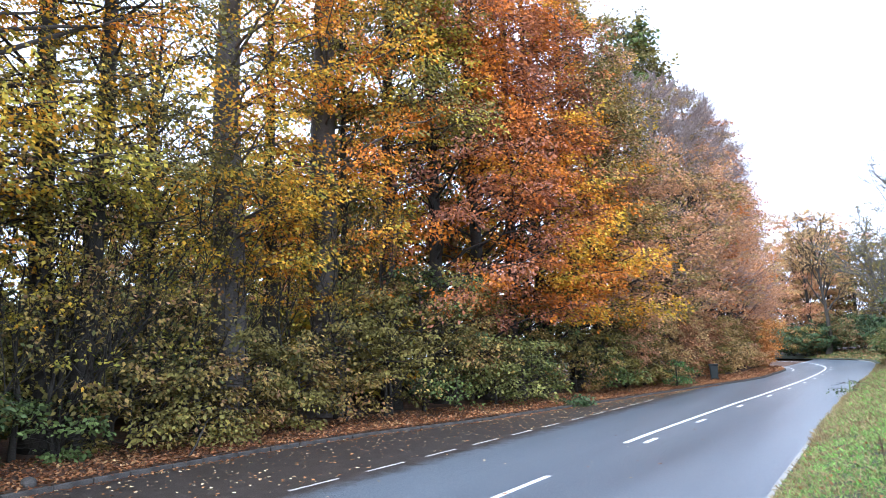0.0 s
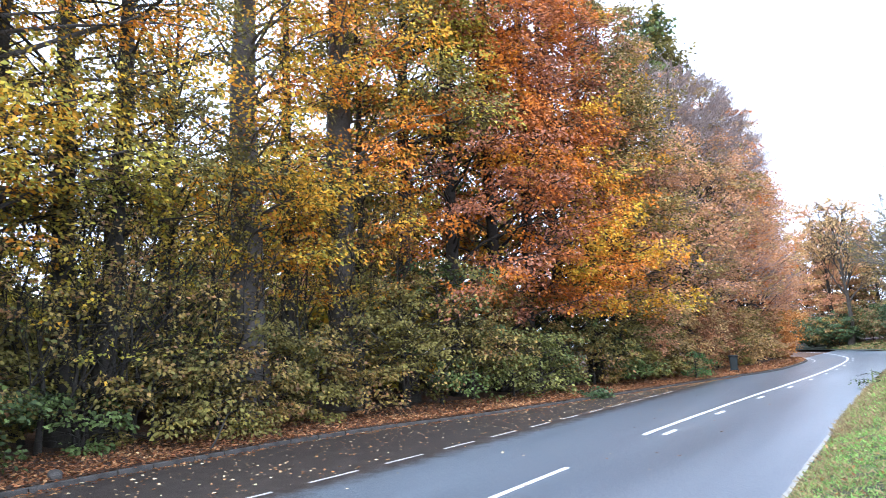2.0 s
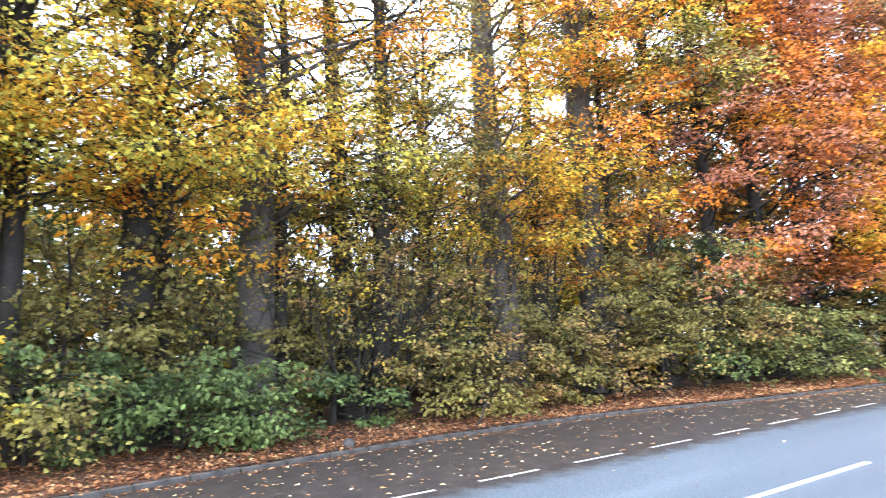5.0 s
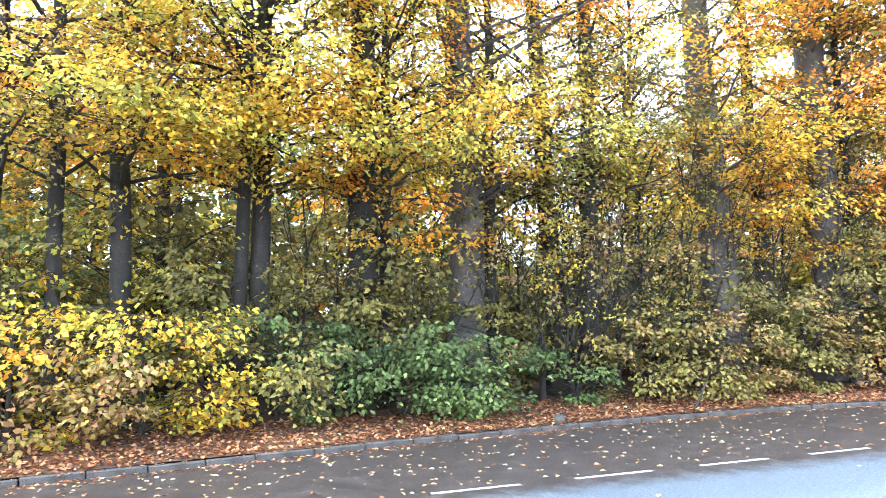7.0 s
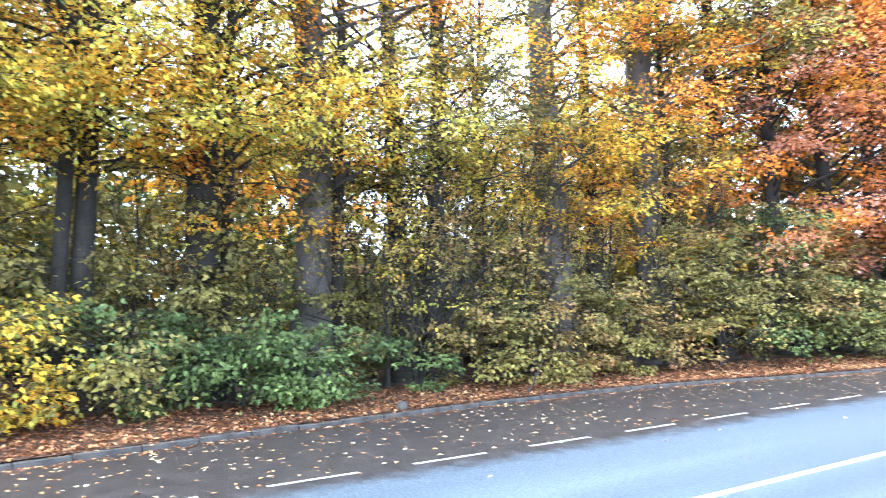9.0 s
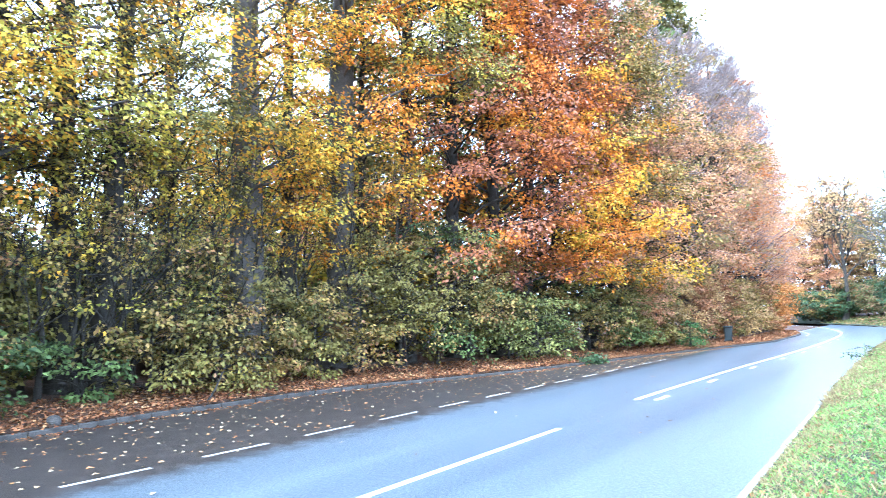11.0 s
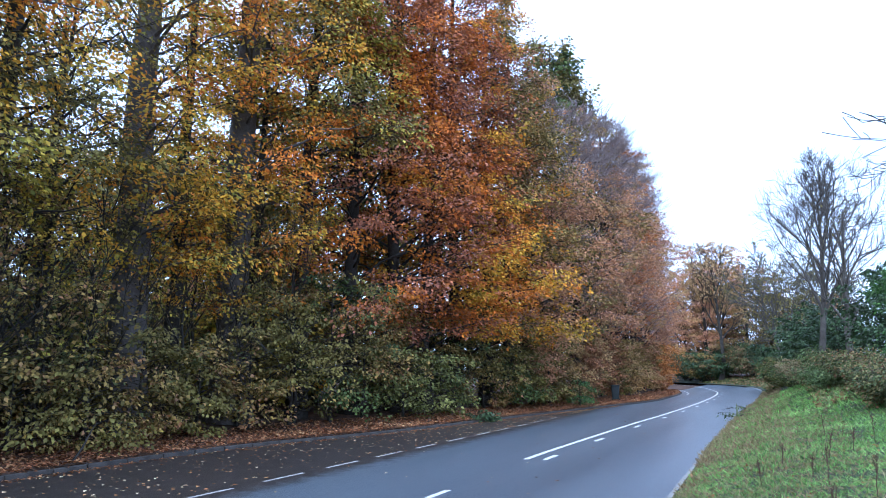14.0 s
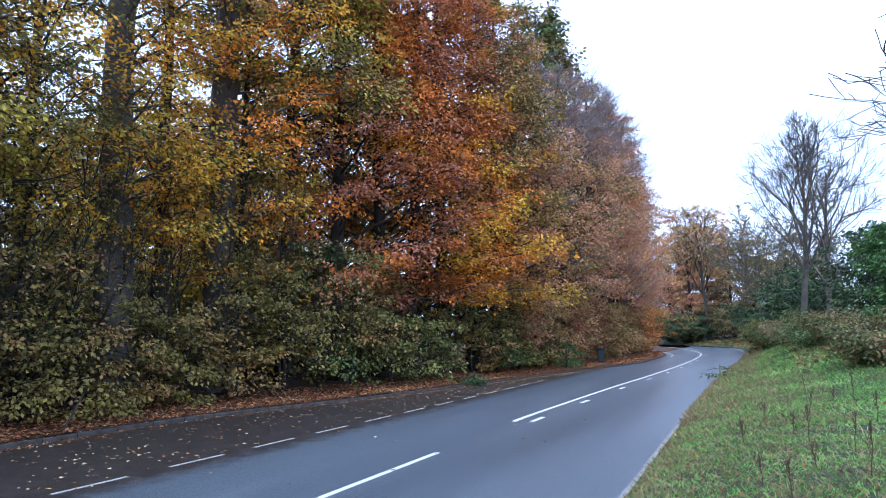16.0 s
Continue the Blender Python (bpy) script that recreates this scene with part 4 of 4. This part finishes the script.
bank = [
    (40, 126, 4.6, 4.0, L_EVERGREEN, "dark evergreen thicket beyond the bend"), (48, 125, 4.6, 4.0, L_EVERGREEN, "dark evergreen thicket beyond the bend"), (56, 122, 4.6, 4.0, L_EVERGREEN, "dark evergreen thicket beyond the bend"), (63, 117, 4.6, 4.0, L_EVERGREEN, "dark evergreen thicket beyond the bend"), (69, 110, 4.6, 4.0, L_EVERGREEN, "dark evergreen thicket beyond the bend"), (73, 102, 4.6, 4.0, L_EVERGREEN, "dark evergreen thicket above the bend"),
    (46, 118, 4.6, 3.6, L_EVERGREEN, "dark evergreen bush at the bend"), (52, 116, 4.2, 3.4, L_MIXED, "brown-green bush beyond the bend"), (57, 113.5, 4.0, 3.4, L_BRAMBLE, "brown bush beyond the bend"),
    (58.5, 95, 4.6, 3.6, L_EVERGREEN, "dark evergreen bush above the bend"), (62.5, 101, 4.8, 3.6, L_EVERGREEN, "dark evergreen bush above the bend"), (64, 121, 5.0, 4.6, L_EVERGREEN, "dark evergreen thicket far beyond the bend"), (68, 116, 5.0, 4.6, L_EVERGREEN, "dark evergreen thicket far beyond the bend"), (61, 105, 4.0, 3.6, L_BRAMBLE, "brown bush above the bend"), (61.5, 110, 5.5, 3.4, L_BRAMBLE, "brown and green bush beyond the bend"), (65, 105, 5, 3.4, L_BRAMBLE, "reddish bush beyond the bend"), (67, 98, 6, 3.6, L_EVERGREEN, "dark evergreen bush above the bend"),
    (42, 62, 5.4, 3.2, L_EVERGREEN, "dark evergreen rhododendron on the bank"), (37.5, 53, 5.2, 3.0, L_EVERGREEN, "dark evergreen bush on the bank"), (47, 70, 5.6, 3.4, L_EVERGREEN, "dark evergreen bush on the bank"), (53, 78, 5.4, 3.4, L_EVERGREEN, "dark evergreen bush on the bank"), (58, 88, 5.0, 3.2, L_GREEN, "bright green bush on the bank"), (34, 39.5, 5.5, 2.8, L_EVERGREEN, "dark evergreen bush on the bank"), (38.5, 45, 5.8, 3.0, L_EVERGREEN, "dark evergreen bush on the bank"), (30.5, 34.5, 5.0, 2.6, L_EVERGREEN, "dark evergreen bush behind the laurel"), (33.5, 46.5, 4.6, 2.6, L_EVERGREEN, "dark evergreen bush behind the bare trees"),
    (29.2, 45.8, 2.0, 1.2, L_LIMELEAF, "yellow-green bush on the bank"), (24.2, 33.5, 1.0, 1.6, L_GREEN, "green bramble on the bank"), (22.4, 30, 1.0, 1.5, L_BRAMBLE, "red-tinged bramble on the bank"), (26.5, 39.5, 1.4, 1.6, L_BRAMBLE, "brown bramble on the bank"), (20.4, 26.4, 0.9, 1.5, L_BRAMBLE, "green bramble below the laurel"), (32, 49.5, 1.6, 1.5, L_BRAMBLE, "brown scrub on the bank"), (37, 58, 1.7, 1.6, L_BRAMBLE, "reddish scrub on the bank"), (44, 70, 1.8, 2, L_BRAMBLE, "brown scrub by the bend"),
    (25.4, 31.0, 5.0, 1.9, L_EVERGREEN, "dark evergreen bush beside the laurel"), (15.6, 18.8, 0.7, 1.0, L_BRAMBLE, "low brown bramble at the foot of the bank"), (17.0, 20.6, 0.8, 1.1, L_BRAMBLE, "low brown bramble at the foot of the bank"), (17.8, 19.8, 0.9, 1.1, L_BRAMBLE, "reddish bramble at the foot of the bank"), (20.2, 28.6, 1.0, 1.2, L_BRAMBLE, "dark bramble at the foot of the bank"),
    (18.6, 23.4, 0.8, 1.2, L_BRAMBLE, "low olive bramble on the bank"), (20.2, 22.6, 1.0, 1.3, L_BRAMBLE, "reddish bramble on the bank"), (24.8, 36.6, 1.2, 1.5, L_DRY, "low olive scrub on the bank"), (28.2, 43, 1.3, 1.4, L_GREEN, "green scrub on the bank"), (34.5, 54, 1.6, 1.5, L_BRAMBLE, "olive scrub on the bank"), (40.5, 64.5, 1.8, 1.7, L_GREEN, "green scrub by the bend"), (21.4, 28.4, 0.9, 1.4, L_BRAMBLE, "dark red bramble on the bank"),
]
for i, (x, y, h, r, lv, text) in enumerate(bank):
    mixed, fine = lv is L_BRAMBLE and y < 50 and h >= 1.0, y < 50 and lv is not L_EVERGREEN
    shrub(beyond(x, y), 420 + i, h * (0.9 if mixed else 1.1 if h < 2 else 1), r, L_WEED if mixed else lv, text, 0.1 if fine else 0.2 if y < 50 else 0.27, 26 if fine else 24, 40, "bushes on the bank", 0.08 if fine else -0.4, "bush", culled=False, low=0.03, layer=1.3, rise=0.75, second=L_BRAMBLE if mixed and i % 2 else None)
shrub((22.3, 23.6), 450, 4.4, 2.3, L_LAUREL, "large glossy green laurel on the bank", 0.14, 46, 110, "", -0.5, "bush", steps=7, culled=False, low=0.05)
forking("bare_tree", (28.2, 41.2), G(470), 14.8, 0.46, M_PALEBARK, "tall leafless tree with many upswept grey limbs on the bank", "bare trees", 17, 0.34, 0.7, 5, 0.26, None, 0.1, 1, 1.9, thin=0.011, twiggy=4, curl=0.16)
forking("bare_tree", (27.3, 36.9), G(471), 11.0, 0.42, M_PALEBARK, "pale-trunked leafless tree with spreading twigs on the bank", "bare trees", 12, 0.26, 0.7, 5, 0.2, L_OLIVE, 0.1, 1, 1.3, thin=0.011, twiggy=3)
for i, (x, y, h) in enumerate(((57.5, 93, 17), (62, 97, 18), (61, 90, 16), (65, 92, 15))):
    forking("bare_tree", (x, y), G(474 + i), h, 0.25, M_PALEBARK, "thin grey twiggy tree behind the bank scrub", "bare trees", 12, 0.12, 0.8, 4, 0.3, L_OLIVE, 0.26, 4, 0.7, thin=0.03)
forking("bare_tree", (12.6, 8.7), G(480), 8.4, 0.3, M_DARKBARK, "leafless tree with drooping twigs over the verge", "bare trees", 6, 0.6, 0.75, 5, 0.39, None, 0.1, 1, 0.04, only=radians(156), thin=0.008, twiggy=3, top=0.8, curl=0.45)
forking("bare_tree", beyond(56, 110.5, 3.0), G(481), 23, 0.7, M_DARKBARK, "dark leaning tree with thin tan leaves at the bend", "bare trees", 12, 0.36, 0.75, 4, 0.2, L_HAZETAN, 0.3, 5, 1.2, thin=0.03)
for i, (s, back, h) in enumerate(((0.5, 2.6, 6.0), (-0.3, 2.8, 5.5), (1.4, 2.5, 5.0), (2.0, 2.9, 6.5), (0.9, 3.0, 7.0), (-3.0, 3.8, 6.5), (1.2, 3.2, 8.0), (2.6, 3.9, 7.0), (4.2, 3.0, 9.0), (6.4, 3.4, 8.0), (9.6, 3.0, 7.5), (-6.2, 4.4, 6.5), (11.5, 2.6, 7.0), (0.0, 4.2, 7.5), (3.4, 3.2, 6.0), (5.3, 3.9, 7.5), (7.6, 3.2, 7.0), (8.6, 4.2, 8.0), (-1.6, 3.0, 5.5), (10.6, 3.6, 7.0), (-4.6, 3.6, 6.0))):
    forking("sapling", row_xy(s, back), G(490 + i), h, 0.13, M_DARKBARK, "thin dark many-branched sapling among the trunks", "saplings in the wood", 8, 0.12, 0.7, 3, 0.3, (L_MIXED, L_YELLOWGREEN)[i % 2], 0.11, 8, 1.1, category="sapling", thin=0.006)

# ---- bin ----


def wheelie_bin(at, turn):
    root = empty("wheelie_bin", (*at, ground_z(*at)), "dark green plastic wheelie bin on the leafy verge", "bin")
    root.rotation_euler = (0, 0, turn)
    bm = box_bm((0.5, 0.6, 0.86), (0, 0, 0.53), 0.03)
    for v in bm.verts:
        k = 0.8 + 0.2 * (v.co.z - 0.1) / 0.86
        v.co.x *= k
        v.co.y *= k
    part("body", bm, M_BIN, root)
    rim = box_bm((0.56, 0.66, 0.05), (0, 0, 0.95), 0.015)
    part("rim", rim, M_BIN, root)
    lid = box_bm((0.57, 0.68, 0.07), (0, 0.01, 1.01), 0.025)
    for v in lid.verts:
        if v.co.z > 1.02:
            v.co.x *= 0.9
            v.co.y *= 0.9
    part("lid", lid, M_BIN, root)
    part("handle", box_bm((0.4, 0.04, 0.04), (0, 0.36, 0.98), 0.012), M_BIN, root)
    for sx in (-0.23, 0.23):
        bm = bmesh.new()
        bmesh.ops.create_cone(bm, cap_ends=True, segments=16, radius1=0.1, radius2=0.1, depth=0.05, matrix=Matrix.Translation((sx, 0.25, 0.1)) @ Matrix.Rotation(radians(90), 4, "Y"))
        part("wheel", bm, M_RUBBER, root)
    part("label", box_bm((0.1, 0.006, 0.1), (-0.05, -0.29, 0.75)), M_STICKER, root, "small pale sticker")
    return root


wheelie_bin(tuple(road_xy(39.0, kerb_o(39.0) - 1.3)), -HEAD + radians(195))

# ---- fallen leaves, grass and weeds ----


def scatter(n, seed, s_range, place, z_of, size, material, name, label, category, flat=0.35, wide=0.7):
    rng = G(seed)
    s = rng.uniform(*s_range, n)
    pts = np.array([road_xy(a, o) for a, o in zip(s, (place(a, r) for a, r in zip(s, rng.random(n))))])
    z = np.array([z_of(x, y) for x, y in pts])
    pos = np.c_[pts, z]
    ang = rng.uniform(0, 2 * np.pi, n)
    way = np.c_[np.cos(ang), np.sin(ang), rng.normal(0, flat * 0.6, n)]
    up = np.c_[rng.normal(0, flat, (n, 2)), np.ones(n)]
    ob = leaf_mesh(name, pos, way, up, size * (0.6 + 0.8 * rng.random(n)), material, wide=wide)
    return tagged(ob, label, category, kind="stuff")


scatter(36000, 500, (-26, 46), lambda s, r: kerb_o(s) - 0.16 - 2.6 * r ** 1.3, lambda x, y: ground_z(x, y) + 0.015 + 0.03 * random.random(), 0.085, L_FALLEN, "leaf_litter",
        "russet fallen beech leaves banked behind the kerb", "leaf litter", 0.5)
scatter(6500, 501, (40, 72), lambda s, r: kerb_o(s) - 0.16 - 2.2 * r, lambda x, y: ground_z(x, y) + 0.02, 0.13, L_FALLEN, "leaf_litter",
        "russet fallen leaves on the verge by the bend", "leaf litter", 0.5)
scatter(2600, 502, (-24, 36), lambda s, r: kerb_o(s) + (-3.5 - kerb_o(s)) * r ** 1.4, lambda x, y: 0.006, 0.085, L_SPECK, "scattered_leaves",
        "pale and brown leaves scattered over the lay-by", "fallen leaves", 0.12)
scatter(2600, 503, (-24, 36), lambda s, r: kerb_o(s) + 0.02 + 0.35 * r ** 2, lambda x, y: 0.008, 0.075, L_FALLEN, "gutter_leaves",
        "brown leaves gathered along the kerb gutter", "fallen leaves", 0.3)
scatter(900, 505, (-24, 40), lambda s, r: kerb_o(s) - 0.16 * r, lambda x, y: 0.106, 0.07, L_FALLEN, "kerb_leaves", "brown leaves lying on the kerb stones", "fallen leaves", 0.2)
scatter(90, 504, (-20, 30), lambda s, r: -3.4 + 5 * r, lambda x, y: 0.006, 0.08, L_SPECK, "stray_leaves", "few stray leaves on the road", "fallen leaves", 0.1)


def blades(n, seed, s_range, o_range, length, wide, material, name, label, lie=0.5, fade=1.0, patch=0.0):
    """Blades or leaves over the verge; patch gathers them into tufts."""
    rng = G(seed)
    s = rng.uniform(*s_range, n)
    o = np.array([right_o(a) for a in s]) + 0.1 + (o_range[1] - o_range[0]) * rng.random(n) ** fade + o_range[0]
    pts = np.array([road_xy(a, b) for a, b in zip(s, o)])
    if patch:
        thick = np.array([noise.noise((x * 2.2 + seed, y * 2.2, 0)) for x, y in pts])
        pts = pts[thick + rng.normal(0, 0.18, n) > patch - 0.3]
        n = len(pts)
    pos = np.c_[pts, [ground_z(x, y) - 0.01 for x, y in pts]]
    way = np.c_[rng.normal(0, lie, (n, 2)), np.ones(n) * 0.8]
    up = np.c_[rng.normal(0, 1, (n, 2)), rng.normal(0, 0.2, n)]
    return tagged(leaf_mesh(name, pos, way, up, length * (0.5 + rng.random(n)), material, wide=wide), label, "grass", kind="stuff")


blades(9000, 531, (9, 40), (0.02, 2.2), 0.14, 0.13, L_DRY, "dry_grass", "rough brown grass leaning over the kerb", 0.9, 1.8)
VERGE = "green verge grass mixed with weeds and dry stalks"
blades(60000, 520, (-6, 5), (0.1, 7), 0.075, 0.13, L_GRASS, "grass", VERGE, 1.0, patch=0.04)
blades(26000, 519, (-18, -6), (0.1, 7), 0.09, 0.15, L_GRASS, "grass", VERGE, 1.0)
blades(50000, 521, (5, 17), (0.12, 8), 0.09, 0.14, L_GRASS, "grass", VERGE, 1.0, patch=0.02)
blades(24000, 522, (17, 46), (0.3, 6), 0.15, 0.15, L_GRASS, "grass", VERGE, 0.9, patch=0.04)
blades(32000, 523, (-6, 20), (0.1, 3.4), 0.11, 0.1, L_DRY, "dry_grass", "dry brown grass beside the kerb", 1.2, 1.6, 0.1)
blades(8000, 524, (18, 70), (0.02, 1.6), 0.17, 0.14, L_DRY, "dry_grass", "dry grass along the far kerb", 1.0)
blades(22000, 525, (-6, 24), (0.4, 8), 0.06, 0.7, L_WEED, "broad_leaf_weeds", "low broad-leaved weeds in tufts in the verge", 1.2, patch=0.34)
blades(2600, 528, (-6, 26), (0.12, 5), 0.06, 0.7, L_FALLEN, "verge_leaves", "brown fallen leaves among the verge grass", 1.6, 2.0)
blades(9000, 532, (22, 56), (4.6, 10), 0.36, 0.05, L_GRASS, "bank_grass", "long pale green grass on top of the bank", 0.6, patch=0.2)
blades(12000, 526, (20, 60), (3.2, 8), 0.22, 0.07, L_DRY, "long_grass", "long rough pale grass on the bank", 0.7, patch=0.16)
blades(14000, 529, (19, 60), (3.4, 9), 0.14, 0.6, L_WEED, "bank_nettles", "low green nettles and weeds on the bank", 1.2)
blades(9000, 527, (19, 62), (3.0, 8), 0.15, 0.6, L_BRAMBLE, "bank_brambles", "reddish bramble leaves on the bank", 1.2)
blades(12000, 530, (60, 118), (0.6, 9), 0.3, 0.6, L_BRAMBLE, "bend_scrub", "brown bracken and bramble scrub beyond the bend", 1.2)


def dock(at, h, seed):
    """A dead dock: ribbed stem, side stalks and crowded seed heads."""
    rng = G(seed)
    root = empty("dock_stalk", (*at, ground_z(*at)), "dead brown dock stalk with seed heads in the verge", "weed", "dead docks in the verge")
    t = Tubes()
    lean = rng.normal(0, 0.08, 2)
    zs = np.linspace(-0.03, h, 7)
    stem = np.c_[lean[0] * zs, lean[1] * zs, zs] + np.r_[[[0, 0, 0]], rng.normal(0, 0.006, (6, 3))]
    t.add(stem, 0.007 * (1 - 0.6 * zs / h), 5)
    t.make("stem", M_STALK, root)
    pos = []
    side = Tubes()
    for k in range(5):
        z0 = h * (0.4 + 0.1 * k)
        a = rng.uniform(0, 6.28)
        tip = np.array((math.cos(a) * 0.06, math.sin(a) * 0.06, 0.16)) * (1.2 - 0.12 * k)
        b = np.array((lean[0] * z0, lean[1] * z0, z0))
        side.add([b, b + tip * 0.5, b + tip], [0.004, 0.003, 0.002], 4)
        pos += [b + tip * u + rng.normal(0, 0.005, 3) for u in rng.random(16)]
    side.make("side_stalk", M_STALK, root)
    top = np.array((lean[0] * h, lean[1] * h, h))
    pos += [top * (0.55 + 0.45 * u) + rng.normal(0, 0.006, 3) * (1, 1, 0) for u in rng.random(60)]
    pos = np.array(pos)
    tagged(leaf_mesh("seed_spike", pos, rng.normal(0, 1, pos.shape), rng.normal(0, 1, pos.shape), np.full(len(pos), 0.015), M_STALK, root, wide=0.9), kind="stuff")
    return root


for k, (s, o, h) in enumerate(((3.8, 6.18, 0.6), (2.66, 6.64, 0.55), (0.8, 6.57, 0.65), (0.1, 5.76, 0.4), (3.8, 5.29, 0.42), (7.2, 6.42, 0.5), (0.75, 5.49, 0.4), (5.4, 7.3, 0.5), (9.0, 7.4, 0.6), (1.9, 7.2, 0.5), (3.1, 7.6, 0.5), (4.6, 6.0, 0.35), (6.2, 5.6, 0.4), (8.0, 6.9, 0.45), (11.0, 6.6, 0.5), (1.4, 6.1, 0.35))):
    dock(tuple(road_xy(s, o)), h, 600 + k)
shrub(tuple(road_xy(25.2, right_o(25.2) + 0.2)), 620, 0.75, 0.28, L_WEED, "tall leggy green weed at the kerb", 0.09, 6, 14, "", 0.0, "weed", bark=M_STEM)
shrub(row_xy(19.4, 0.15), 621, 0.32, 0.24, L_EVERGREEN, "dark tuft of dead grass at the kerb", 0.12, 14, 20, "", 0.0, "weed")


def dead_stick():
    p = np.array(row_xy(2.4, 0.35))
    root = empty("dead_branch", (*p, ground_z(*p)), "grey dead stick leaning over the leaf litter", "branch")
    t = Tubes()
    t.add([(0, 0, -0.05), (0.12, 0.22, 0.28), (0.2, 0.42, 0.62), (0.24, 0.6, 0.8)], [0.03, 0.026, 0.018, 0.008], 6)
    t.make("stick", M_BARK, root)


dead_stick()


def kerb_rock():
    p = row_xy(-1.2, 0.3)
    bm = bmesh.new()
    bmesh.ops.create_icosphere(bm, subdivisions=2, radius=0.14)
    for v in bm.verts:
        v.co *= 1 + 0.35 * noise.noise(v.co * 7)
        v.co.z *= 0.8
    root = empty("stone", (*p, ground_z(*p) + 0.06), "grey stone lying behind the kerb", "stone")
    part("rock", bm, M_KERB, root)


kerb_rock()
